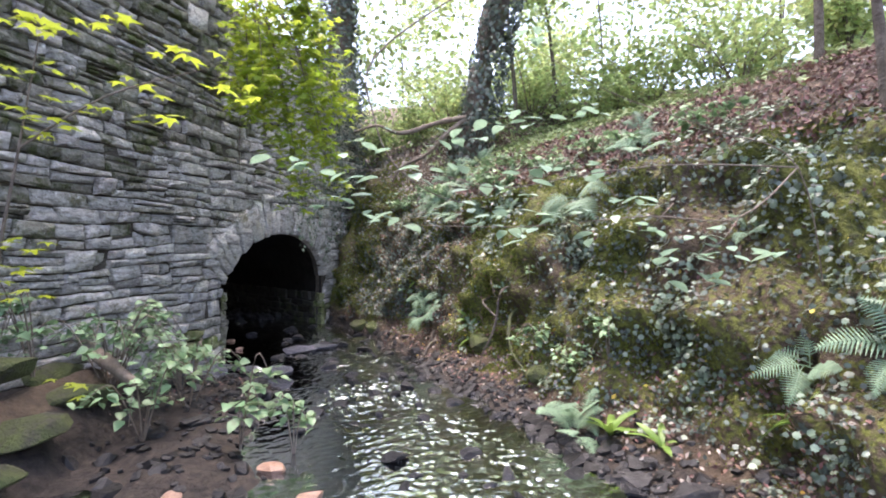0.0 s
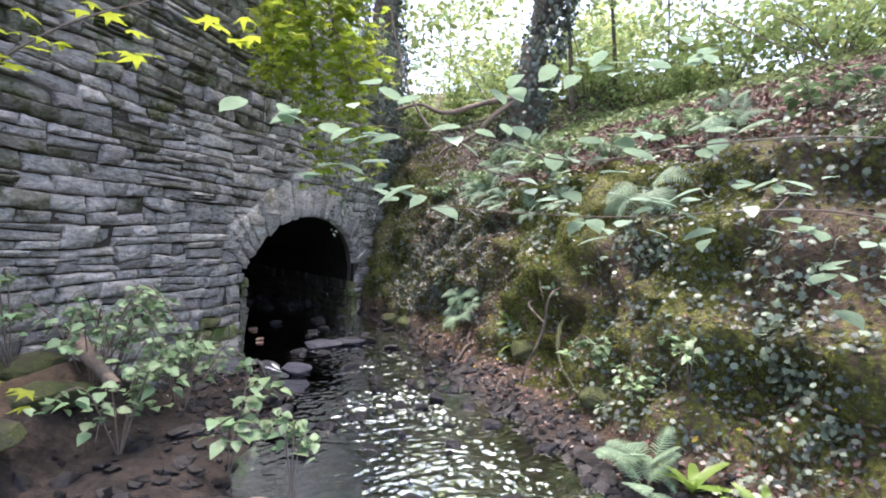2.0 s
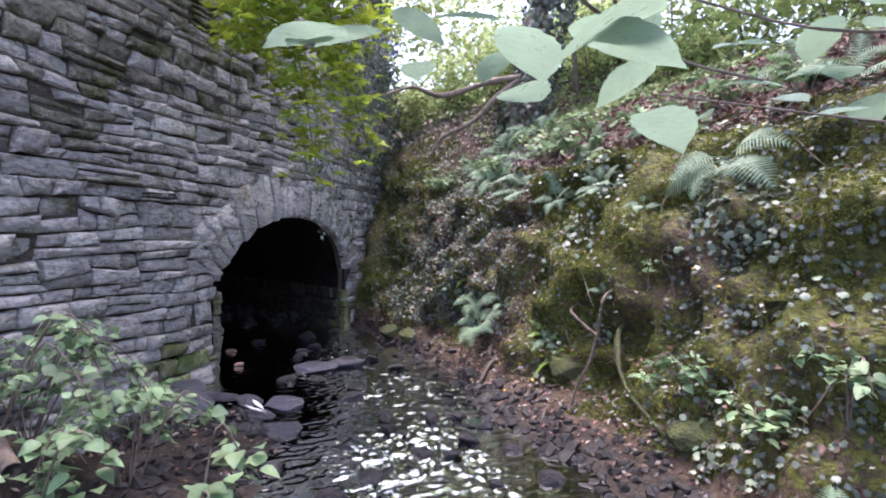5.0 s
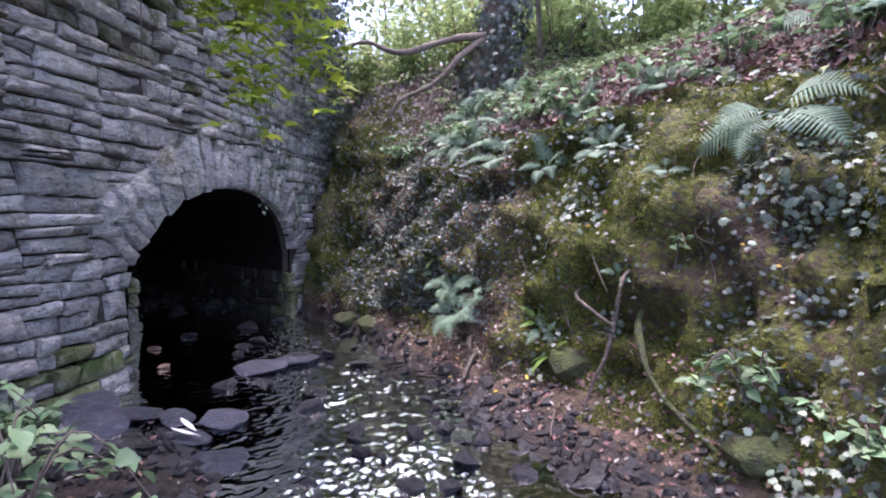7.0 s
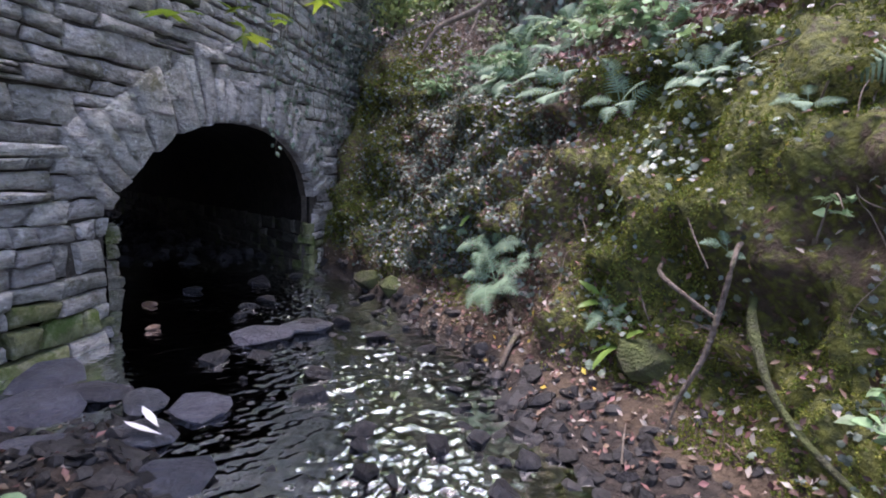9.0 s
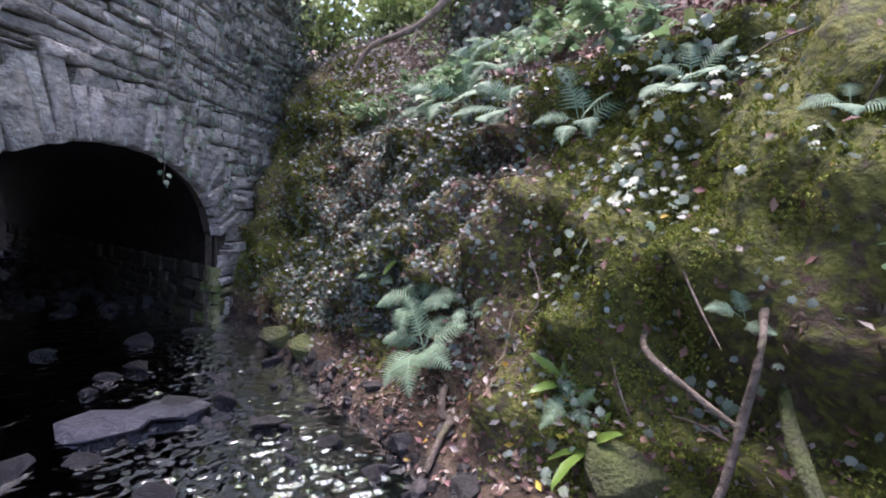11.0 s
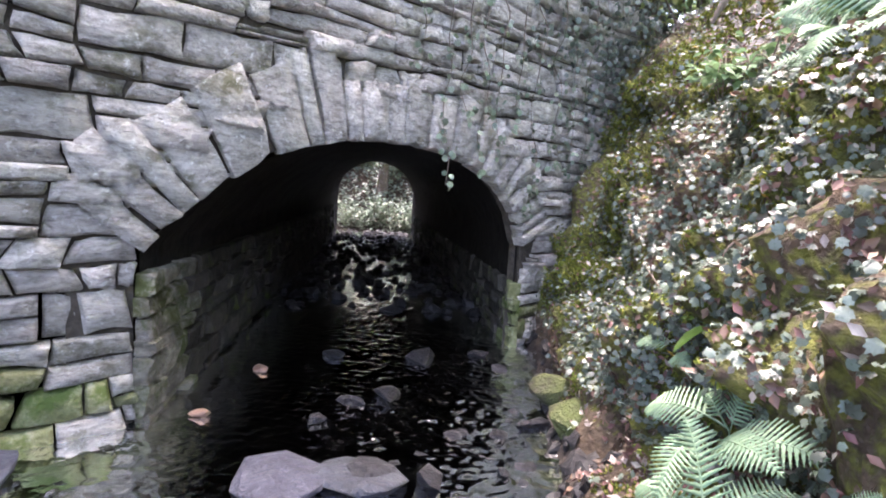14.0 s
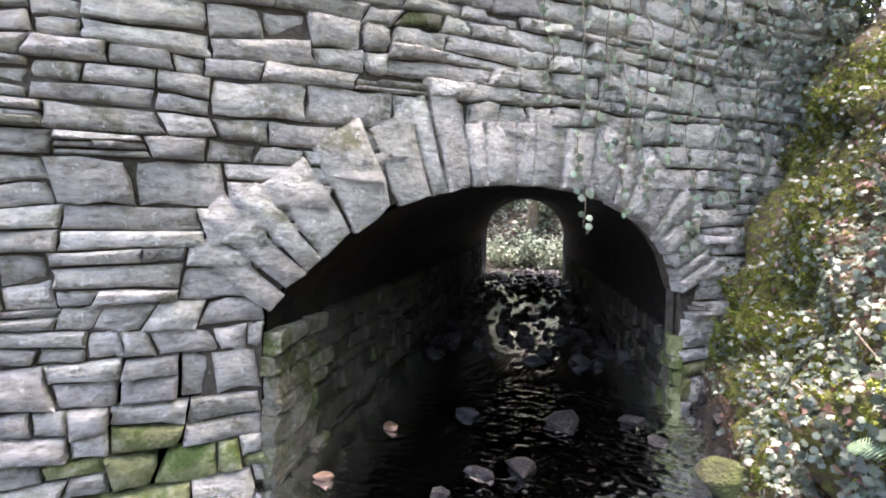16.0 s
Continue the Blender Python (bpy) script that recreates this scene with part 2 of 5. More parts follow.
# ---- ground: one sheet from the stream bed up the bank and out to the distance ----
def build_ground():
    A, D = spaced(-7.5, 8.5, 0.075, 600), spaced(-4.5, 2.6, 0.05, 600)
    a, d = np.meshgrid(A, D, indexing="ij")
    a, d = a.ravel(), d.ravel()
    p = BANK_O + a[:, None] * BANK_A + d[:, None] * BANK_N
    q = d - bank_foot(a)
    z = bank_height(q) + np.where((a > 4.6) & (q > 0), np.clip((a - 4.6) / 1.2, 0, 1) * np.clip(q, 0, 1.0) * 0.8, 0)
    z = z - 0.14 * np.clip((a - 0.9) / 0.8, 0, 1) * np.clip(-q / 0.12, 0, 1)
    x, y = p[:, 0], p[:, 1]
    near = (np.abs(a) < 11) & (np.abs(d) < 9)
    # the gravel bar and the earth ledge below the wall
    z += 0.33 * np.exp(-(((x + 2.55) / 0.85) ** 4 + ((y - 5.95) / 0.75) ** 4))
    ledge = np.clip((-2.35 - x) / 0.5, 0, 1) * np.clip((5.2 - y) / 0.8, 0, 1) * (q < -1)
    z += 0.5 * ledge
    z += 0.26 * np.exp(-(((x + 2.15) / 0.85) ** 4 + ((y - 4.1) / 1.3) ** 4)) * (q < -1)
    z += 0.16 * np.exp(-(((x + 1.2) / 0.5) ** 2 + ((y - 3.2) / 0.5) ** 2))
    n1, n2 = np.zeros(len(p)), np.zeros(len(p))
    idx = np.where(near)[0]
    n1[idx] = noise_at(np.c_[x[idx], y[idx], z[idx]], 2.6, 3.1)
    n2[idx] = noise_at(np.c_[x[idx], y[idx], z[idx]], 7.5, 8.7)
    steep = np.clip(q / 0.15, 0, 1) * np.clip((1.6 - q) / 0.5, 0.25, 1)
    shelf = np.zeros(len(p))
    shelf[idx] = (1 - np.abs(noise_at(np.c_[a[idx] * 1.2, z[idx] * 3.2, a[idx] * 0], 1.0, 2.7))) ** 4
    out = steep * (0.2 * n1 + 0.12 * n2 + 0.2 * shelf - 0.06)
    # hollows where the bank is undercut
    under = np.clip(q / 0.05, 0, 1) * np.clip((0.42 - q) / 0.15, 0, 1) * np.clip((noise_at(np.c_[a, a * 0, a * 0], 0.9, 1.3) + 0.25) / 0.3, 0, 1) * (np.abs(a) < 3.2)
    p = p - BANK_N * (out - 0.26 * under)[:, None]
    p[:, 2] = z + 0.35 * out + np.where(near, (1 - steep) * (0.035 * n1 + 0.025 * n2), 0)
    # low hills far away
    r = np.hypot(x, y)
    p[:, 2] += np.clip((r - 60) / 400, 0, 1) * 18
    # the far side of the culvert: a slope across the stream
    along, side = (p - FAR_C) @ FAR_DIR, (p - FAR_C) @ FAR_SIDE
    p[:, 2] += np.clip((along - 3.2) / 4, 0, 1) * 4.2 * (np.abs(side) < 30) + np.clip((-side - 1.8) / 3, 0, 1) * 3 * (along > 0.5) * (along < 40)
    me = raw("ground", p, grid_faces(len(A), len(D)), GROUND)
    patch = noise_at(np.c_[x, y, z] * near[:, None], 1.1, 5.5)
    moss = np.clip((q + 0.01) / 0.1, 0, 1) * np.clip((1.75 - q) / 0.4, 0, 1) * (0.62 + 0.4 * patch) + np.clip((q - 1.2) / 1, 0, 1) * 0.3
    litter = np.clip((q - 1.15) / 0.5, 0, 1) * (0.5 + 0.3 * patch) + np.clip(0.3 - np.abs(q - 0.0), 0, 1) * 0.8
    wet = np.maximum(np.clip((0.12 - p[:, 2]) / 0.06, 0, 1), (q < -0.9) * np.clip((0.4 - p[:, 2]) / 0.1, 0, 1)) * 0.9
    for name, v in (("moss", moss), ("litter", litter), ("wet", wet)):
        me.attributes.new(name, "FLOAT", "POINT").data.foreach_set("value", v.astype(np.float32))
    ob = new("ground", me)
    tagged(ob, "steep mossy woodland bank above a stony stream bed", "ground", kind="structure")
    return ob, p, grid_faces(len(A), len(D)), q, a


ground, GV, GF, GQ, GA = build_ground()


# ---- water ----
def build_water():
    A, D = np.r_[np.arange(-8, -4, 0.06), np.arange(-4, 5.5, 0.017), np.arange(5.5, 16, 0.08)], np.r_[np.arange(-7.5, -4.4, 0.06), np.arange(-4.4, 0.6, 0.016)]
    a, d = np.meshgrid(A, D, indexing="ij")
    p = BANK_O + a.reshape(-1, 1) * BANK_A + d.reshape(-1, 1) * BANK_N
    a, d = a.ravel(), d.ravel()
    x, y = p[:, 0], p[:, 1]
    middle = np.interp(a, (-3, 0, 2.2, 4.5), (-1.5, -1.3, -1.0, -0.65))
    riffle = np.interp(a, (-1.5, 1.5), (0.7, 1.0)) * np.exp(-(((d - middle) / np.interp(a, (-1.5, 0.5), (0.55, 0.85))) ** 2))
    rough_ = np.clip(0.24 + riffle * (1.0 + 1.6 * noise_at(np.c_[a * 1.1, d * 2.2, x * 0], 1.0, 2.2)), 0.12, 1.5)
    # chop: crests across the flow, with finer ones on them
    w = (1 - np.abs(noise_at(np.c_[a * 12.0, d * 8.0, a * 0], 1.0, 4.4))) ** 3 * 0.011 + (1 - np.abs(noise_at(np.c_[a * 27, d * 18, a * 0], 1.0, 7.7))) ** 2 * 0.008
    w += noise_at(np.c_[a * 40, d * 26, a * 0], 1.0, 1.9) * 0.006 + noise_at(np.c_[a * 42, d * 60, a * 0], 1.0, 3.9) * 0.003 - 0.013
    inside = ((p - WALL_O) @ WALL_N < -0.3) & ((p - FAR_C) @ FAR_DIR < 2)
    p[:, 2] = w * rough_ * np.where(inside, 0.75, 1.0)
    ob = new("water", raw("water", p, grid_faces(len(A), len(D)), WATER))
    ob.visible_shadow = False
    return tagged(ob, "shallow rippling brown stream water over stones", "water", kind="structure")


build_water()


# ---- bridge wall ----
def build_wall_core():
    """The wall behind its facing stones, with the arched opening through it."""
    ss = sorted(set([WALL_LEFT, -3.0, 0.0] + [round(x, 3) for x in np.linspace(0, 3.0, 31)] + [WALL_RIGHT]))
    bm = bmesh.new()
    rows = []
    for s in ss:
        low = arch_low(s) + 0.03 if 0 <= s <= 3.0 else -0.3
        rows.append([[bm.verts.new(on_wall(s, zz, o)) for zz in (low, WALL_TOP)] for o in (-0.03, -0.17 if 0.05 < s <= 3.0 else -0.6)])
    for (s0, r0), (s1, r1) in zip(zip(ss, rows), zip(ss[1:], rows[1:])):
        if s0 >= 0 and s1 <= 3.0 or s1 <= 0 or s0 >= 3.0:
            bm.faces.new((r0[0][0], r1[0][0], r1[0][1], r0[0][1]))
            bm.faces.new((r0[1][0], r0[1][1], r1[1][1], r1[1][0]))
            bm.faces.new((r0[0][1], r1[0][1], r1[1][1], r0[1][1]))
            bm.faces.new((r0[0][0], r0[1][0], r1[1][0], r1[0][0]))
    # jambs down to the stream bed
    for s, side in ((0.0, -1), (3.0, 1)):
        top = arch_low(s)
        v = [bm.verts.new(on_wall(s + side * 0.03 + e * side * 0.3, zz, o)) for e in (0, 1) for zz in (-0.3, top) for o in (-0.032, -0.165)]
        for f in ((0, 2, 3, 1), (0, 4, 6, 2), (2, 6, 7, 3)):
            bm.faces.new([v[i] for i in f])
    bmesh.ops.recalc_face_normals(bm, faces=bm.faces)
    me = bpy.data.meshes.new("wall_core")
    bm.to_mesh(me)
    me.materials.append(MORTAR)
    return tagged(new("wall_bridge", me), "weathered grey rubble stone bridge wall with a stone arch", "wall", kind="structure")


wall = build_wall_core()



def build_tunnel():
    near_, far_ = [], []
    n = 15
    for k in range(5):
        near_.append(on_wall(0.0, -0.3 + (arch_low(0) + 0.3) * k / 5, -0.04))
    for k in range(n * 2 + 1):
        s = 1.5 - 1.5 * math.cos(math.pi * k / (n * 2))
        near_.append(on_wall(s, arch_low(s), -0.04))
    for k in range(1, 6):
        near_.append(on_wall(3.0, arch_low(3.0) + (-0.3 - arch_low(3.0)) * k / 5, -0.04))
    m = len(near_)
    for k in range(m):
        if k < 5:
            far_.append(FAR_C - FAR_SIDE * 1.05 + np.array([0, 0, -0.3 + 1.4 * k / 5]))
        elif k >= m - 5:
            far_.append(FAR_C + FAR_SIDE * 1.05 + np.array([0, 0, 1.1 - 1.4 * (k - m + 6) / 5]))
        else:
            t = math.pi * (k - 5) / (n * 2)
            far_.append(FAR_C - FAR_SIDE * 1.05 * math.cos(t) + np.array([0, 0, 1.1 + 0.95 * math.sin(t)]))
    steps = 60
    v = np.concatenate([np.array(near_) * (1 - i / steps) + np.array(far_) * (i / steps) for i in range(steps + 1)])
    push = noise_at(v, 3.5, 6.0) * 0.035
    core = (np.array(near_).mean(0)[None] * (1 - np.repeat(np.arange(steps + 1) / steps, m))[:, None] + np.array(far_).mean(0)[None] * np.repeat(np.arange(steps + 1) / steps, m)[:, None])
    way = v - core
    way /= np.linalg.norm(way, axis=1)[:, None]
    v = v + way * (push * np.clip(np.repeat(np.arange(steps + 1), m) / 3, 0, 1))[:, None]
    return tagged(new("tunnel_vault", raw("tunnel_vault", v, grid_faces(steps + 1, m), VAULT)), "stone culvert vault running under the road, its shade put into the colour", "tunnel", kind="structure")


build_tunnel()


def build_embankment():
    """The made ground over the tunnel, and the far face with its opening."""
    bm = bmesh.new()
    zt = WALL_TOP - 0.1
    c = [on_wall(WALL_LEFT, zt, -0.3), on_wall(WALL_RIGHT, zt, -0.3), on_wall(8.5, zt, -3.5), FAR_C + FAR_SIDE * 5 + np.array([0, 0, zt]), FAR_C - FAR_SIDE * 14 + np.array([0, 0, zt]), on_wall(WALL_LEFT - 4, zt, -6)]
    top = [bm.verts.new(v) for v in c]
    bot = [bm.verts.new((v[0], v[1], -0.5)) for v in c]
    bm.faces.new(top)
    for i in (1, 2, 4, 5):
        j = (i + 1) % 6
        bm.faces.new((top[i], bot[i], bot[j], top[j]))
    # far face
    xs = [-14, -1.05] + [-1.05 * math.cos(math.pi * k / 20) for k in range(1, 20)] + [1.05, 5]
    prev = None
    for x in xs:
        low = 1.1 + 0.95 * math.sqrt(max(0, 1 - (x / 1.05) ** 2)) if abs(x) <= 1.05 else -0.5
        cur = (x, [bm.verts.new(FAR_C + FAR_SIDE * x + np.array([0, 0, zz])) for zz in (low, zt)])
        if prev:
            if prev[0] == -14 or x == 5:
                pv = [bm.verts.new(FAR_C + FAR_SIDE * xx + np.array([0, 0, zz])) for xx in (prev[0], x) for zz in (-0.5, zt)]
                bm.faces.new((pv[0], pv[2], pv[3], pv[1]))
            else:
                bm.faces.new((prev[1][0], cur[1][0], cur[1][1], prev[1][1]))
        prev = cur
    me = bpy.data.meshes.new("embankment")
    bm.to_mesh(me)
    me.materials.append(GROUND)
    return tagged(new("embankment", me), "earth road embankment over the stone culvert", "embankment", kind="structure")


build_embankment()


# ---- facing stones ----
def cleft(corners, dep, rng):
    """A rough split stone, in coordinates along, out and up: a worn rim round an uneven face. corners: low start, low end, high end, high start."""
    c = np.asarray(corners, float)
    w = max(0.04, (c[1, 0] + c[2, 0] - c[0, 0] - c[3, 0]) / 2)
    h = max(0.02, (c[3, 1] + c[2, 1] - c[0, 1] - c[1, 1]) / 2)
    e = min(0.013, 0.2 * min(w, h))
    us, vs = (0, e / w, 0.34, 0.67, 1 - e / w, 1), (0, e / h, 0.5, 1 - e / h, 1)
    lean_u, lean_v = rng.uniform(-0.016, 0.016), rng.uniform(-0.014, 0.014)
    pinch = [rng.choice((0, 0.05, 0.1, 0.3)) * rng.random() for _ in range(4)]
    sag = [[rng.uniform(-0.09, 0.03) for _ in range(6)] for _ in range(2)]
    v, ids, f = [], {}, []
    for i, u in enumerate(us):
        for j, t in enumerate(vs):
            rim = i in (0, 5) or j in (0, 4)
            uu, tt = u, t
            if i in (2, 3):
                uu += rng.uniform(-0.08, 0.08)
                tt += (sag[0][i] * (1 - t) * -1 + sag[1][i] * t) if j != 2 else rng.uniform(-0.15, 0.15)
            elif j == 2:
                tt += rng.uniform(-0.12, 0.12)
                uu += rng.uniform(0, 0.03) * (1 if u < 0.5 else -1)
            else:
                k = (0 if u < 0.5 else 1) if t < 0.5 else (3 if u < 0.5 else 2)
                uu += (0.5 - uu) * pinch[k] * min(1, h / w)
                tt += (0.5 - tt) * pinch[k]
            p = c[0] * (1 - uu) * (1 - tt) + c[1] * uu * (1 - tt) + c[2] * uu * tt + c[3] * (1 - uu) * tt
            y = dep + lean_u * (2 * u - 1) + lean_v * (2 * t - 1) + rng.uniform(-0.009, 0.009) - (rng.uniform(0.008, 0.034) if rim else 0)
            ids[i, j] = len(v)
            v.append((p[0], y, p[1]))
    inner = [(i, j) for i in range(1, 4) for j in range(1, 3)]
    outer = [(i, j) for i in range(5) for j in range(4) if (i, j) not in inner]
    for i, j in inner + outer:
        f.append((ids[i, j], ids[i + 1, j], ids[i + 1, j + 1], ids[i, j + 1]))
    ring = [(i, 0) for i in range(5)] + [(5, j) for j in range(4)] + [(i, 4) for i in range(5, 0, -1)] + [(0, j) for j in range(4, 0, -1)]
    base = len(v)
    for r in ring:
        x, _, z = v[ids[r]]
        v.append((x, -0.03, z))
    for k in range(len(ring)):
        k2 = (k + 1) % len(ring)
        f.append((ids[ring[k2]], ids[ring[k]], base + k, base + k2))
    return np.array(v), np.array(f)


def stone_mesh(name, v, f, mat):
    """The stone as a mesh: its face smooth, its rim and sides sharp."""
    me = raw(name, v, f, mat, False)
    me.polygons.foreach_set("use_smooth", np.arange(len(me.polygons)) < 6)
    return me


WALL_AXES = Matrix((tuple(WALL_U) + (0,), tuple(WALL_N) + (0,), (0, 0, 1, 0), (0, 0, 0, 1))).transposed()


def set_stone(name, mesh, s, z, out, turn=0.0):
    ob = child(new(name, mesh), wall)
    ob.matrix_world = Matrix.Translation(on_wall(s, z, out)) @ WALL_AXES @ Matrix.Rotation(turn, 4, "Y")
    return ob


def arch_out(s_mid, z):
    """Whether a place on the wall lies in the opening or close round it."""
    if -0.02 < s_mid < 3.02 and z < arch_low(min(max(s_mid, 0), 3.0)):
        return True
    for k in range(41):
        s = 3.0 * k / 40
        if (s - s_mid) ** 2 + (arch_low(s) - z) ** 2 < 0.19**2 and z > 0.72 + 0.25 * (s_mid < 1.5) - 0.15 * (s_mid > 1.5):
            return True
    return False


def lay_wall():
    """Rubble laid in wandering beds, each cell one stone or a stack of thinner ones. Yields the corners of each stone."""
    rng = random.Random(5)
    levels = [-0.14]
    while levels[-1] < WALL_TOP + 0.02:
        levels.append(levels[-1] + rng.choice((0.1, 0.13, 0.17, 0.21, 0.27)) * rng.uniform(0.9, 1.1))

    def bed(k, s):
        return levels[k] + 0.10 * noise.noise(Vector((s * 0.45, k * 0.2, 0.0))) + 0.035 * noise.noise(Vector((s * 1.7, k * 0.9, 4.0)))

    for k in range(len(levels) - 1):
        s, slant = WALL_LEFT * 0.62 + rng.uniform(0, 0.3), 0.0
        h = levels[k + 1] - levels[k]
        while s < WALL_RIGHT:
            w = rng.uniform(0.14, 0.62) if h > 0.14 else rng.uniform(0.15, 0.5)
            slant2 = rng.uniform(-0.03, 0.03)
            n = rng.choices((1, 2, 3), (0.7 if h < 0.2 else 0.25, 0.6 if h > 0.15 else 0.1, 0.4 if h > 0.2 else 0.02))[0]
            cuts = sorted([0, 1] + [(m + rng.uniform(-0.22, 0.22)) / n for m in range(1, n)])
            tips = [0 if c in (0, 1) else rng.uniform(-0.16, 0.16) for c in cuts]
            lo0, hi0, lo1, hi1 = bed(k, s), bed(k + 1, s), bed(k, s + w), bed(k + 1, s + w)
            for (c0, t0), (c1, t1) in zip(zip(cuts, tips), zip(cuts[1:], tips[1:])):
                ends = [0, 1]
                if w > 0.36 and rng.random() < 0.5:
                    ends = [0, rng.uniform(0.28, 0.72), 1]
                lean = 0.0
                for u0, u1 in zip(ends, ends[1:]):
                    lean2 = rng.uniform(-0.02, 0.02) if u1 < 1 else 0.0

                    def at(u, c, t, extra):
                        c = min(1.0, max(0.0, c + t * (u - 0.5)))
                        return (s + w * u + (slant * (1 - u) + slant2 * u) * (c - 0.5) * 2 + extra, (lo0 * (1 - u) + lo1 * u) * (1 - c) + (hi0 * (1 - u) + hi1 * u) * c)

                    yield [at(u0, c0, t0, -lean), at(u1, c0, t0, -lean2), at(u1, c1, t1, lean2), at(u0, c1, t1, lean)], rng
                    lean = lean2
            s += w
            slant = slant2


def build_facing():
    placed, rest = 0, {STONE_FAR.name: [], STONE_MOSSY.name: []}
    for quad, rng in lay_wall():
        c = np.array(quad)
        mid = c.mean(0)
        gap = rng.choice((0.002, 0.004, 0.006, 0.009, 0.014))
        dep = rng.uniform(0.04, 0.09) + (0.03 if rng.random() < 0.12 else 0)
        if rng.random() < 0.03:
            dep, gap = 0.02, 0.02
        green = rng.random()
        if mid[1] < -0.1 or mid[1] > WALL_TOP:
            continue
        cells = 8
        ok = [not arch_out(c[0, 0] + (c[1, 0] - c[0, 0]) * (i + 0.5) / cells, mid[1]) for i in range(cells)]
        if not all(ok):
            runs, i = [], 0
            while i < cells:
                j = i
                while j < cells and ok[j]:
                    j += 1
                if j > i:
                    runs.append((i / cells, j / cells))
                i = j + 1
            if not runs:
                continue
            u0, u1 = max(runs, key=lambda r: r[1] - r[0])
            c = np.array([c[0] + (c[1] - c[0]) * u0, c[0] + (c[1] - c[0]) * u1, c[3] + (c[2] - c[3]) * u1, c[3] + (c[2] - c[3]) * u0])
            dep = min(dep, 0.055)
        c += np.array([(1, 1), (-1, 1), (-1, -1), (1, -1)]) * gap * 0.5
        w, h = c[1, 0] - c[0, 0], min(c[3, 1] - c[0, 1], c[2, 1] - c[1, 1])
        if w < 0.04 or h < 0.018:
            continue
        mid = c.mean(0)
        v, f = cleft(c - mid, dep, rng)
        if -1.25 < mid[0] < 4.2 and mid[1] < 2.6 and placed < 340:
            set_stone("stone", stone_mesh("stone", v, f, STONE_GREEN if mid[1] < 0.34 and green < 0.75 - 1.6 * mid[1] else STONE), mid[0], mid[1], -0.045)
            placed += 1
        else:
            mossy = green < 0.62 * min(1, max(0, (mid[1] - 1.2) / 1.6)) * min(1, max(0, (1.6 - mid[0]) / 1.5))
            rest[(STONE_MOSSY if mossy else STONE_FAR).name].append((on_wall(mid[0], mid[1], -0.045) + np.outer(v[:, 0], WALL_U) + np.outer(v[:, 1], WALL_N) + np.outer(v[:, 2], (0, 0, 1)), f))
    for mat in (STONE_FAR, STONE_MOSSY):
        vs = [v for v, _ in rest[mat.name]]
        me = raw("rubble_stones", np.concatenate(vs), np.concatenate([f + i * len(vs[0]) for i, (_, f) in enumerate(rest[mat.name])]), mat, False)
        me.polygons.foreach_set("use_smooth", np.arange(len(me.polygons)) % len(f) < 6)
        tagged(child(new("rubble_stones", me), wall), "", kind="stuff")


build_facing()


def build_voussoirs():
    """The ring of long stones that stand round the arch."""
    rng = random.Random(3)
    pts = [(3.0 * k / 300, arch_low(3.0 * k / 300)) for k in range(301)]
    length = [0.0]
    for (a0, b0), (a1, b1) in zip(pts, pts[1:]):
        length.append(length[-1] + math.hypot(a1 - a0, b1 - b0))
    at = 0.0
    while at < length[-1] - 0.05:
        w = min(rng.choice((0.1, 0.13, 0.15, 0.18, 0.22, 0.3)) * rng.uniform(0.9, 1.1), length[-1] - at)
        mid = at + w / 2
        i = min(range(301), key=lambda k: abs(length[k] - mid))
        i0, i1 = max(0, i - 12), min(300, i + 12)
        ang = math.atan2(pts[i1][1] - pts[i0][1], pts[i1][0] - pts[i0][0])
        nx, nz = -math.sin(ang), math.cos(ang)
        L = rng.uniform(0.48, 0.62) if pts[i][0] < 1.2 else rng.uniform(0.38, 0.5)
        a, b = w * 0.49, w * 0.585
        v, f = cleft(((-L / 2, -a), (L / 2, -b), (L / 2 + rng.uniform(-0.04, 0.04), b), (-L / 2, a)), rng.uniform(0.075, 0.1), rng)
        set_stone("arch_stone", stone_mesh("arch_stone", v, f, STONE), pts[i][0] + nx * (L / 2 - 0.015), pts[i][1] + nz * (L / 2 - 0.015), -0.05, -(ang + math.pi / 2))
        at += w


build_voussoirs()


# ---- rocks ----
def rock_templates(count, seed, flat=0.55, corners=12, worn=True):
    rng = random.Random(seed)
    out = []
    for _ in range(count):
        bm = bmesh.new()
        for _ in range(corners):
            v = Vector((rng.gauss(0, 1), rng.gauss(0, 1), rng.gauss(0, 1))).normalized()
            bm.verts.new((0.5 * v.x * rng.uniform(0.8, 1), 0.5 * v.y * rng.uniform(0.75, 1), 0.5 * flat * v.z * rng.uniform(0.8, 1)))
        bmesh.ops.convex_hull(bm, input=bm.verts)
        bmesh.ops.delete(bm, geom=[v for v in bm.verts if not v.link_faces], context="VERTS")
        if worn:
            bmesh.ops.bevel(bm, geom=list(bm.edges), offset=0.008, segments=1, affect="EDGES")
        bmesh.ops.triangulate(bm, faces=bm.faces)
        me = bpy.data.meshes.new("rock")
        bm.to_mesh(me)
        bm.free()
        v = np.zeros(len(me.vertices) * 3)
        me.vertices.foreach_get("co", v)
        f = np.zeros(len(me.polygons) * 3, np.int32)
        me.polygons.foreach_get("vertices", f)
        out.append((me, v.reshape(-1, 3), f.reshape(-1, 3)))
    return out


ROCKS = rock_templates(14, 21, 0.55, 17) + rock_templates(8, 22, 0.62, 34)
GRAVEL = rock_templates(6, 23, 0.6, 15, False)
ROCK_SHARED = {}


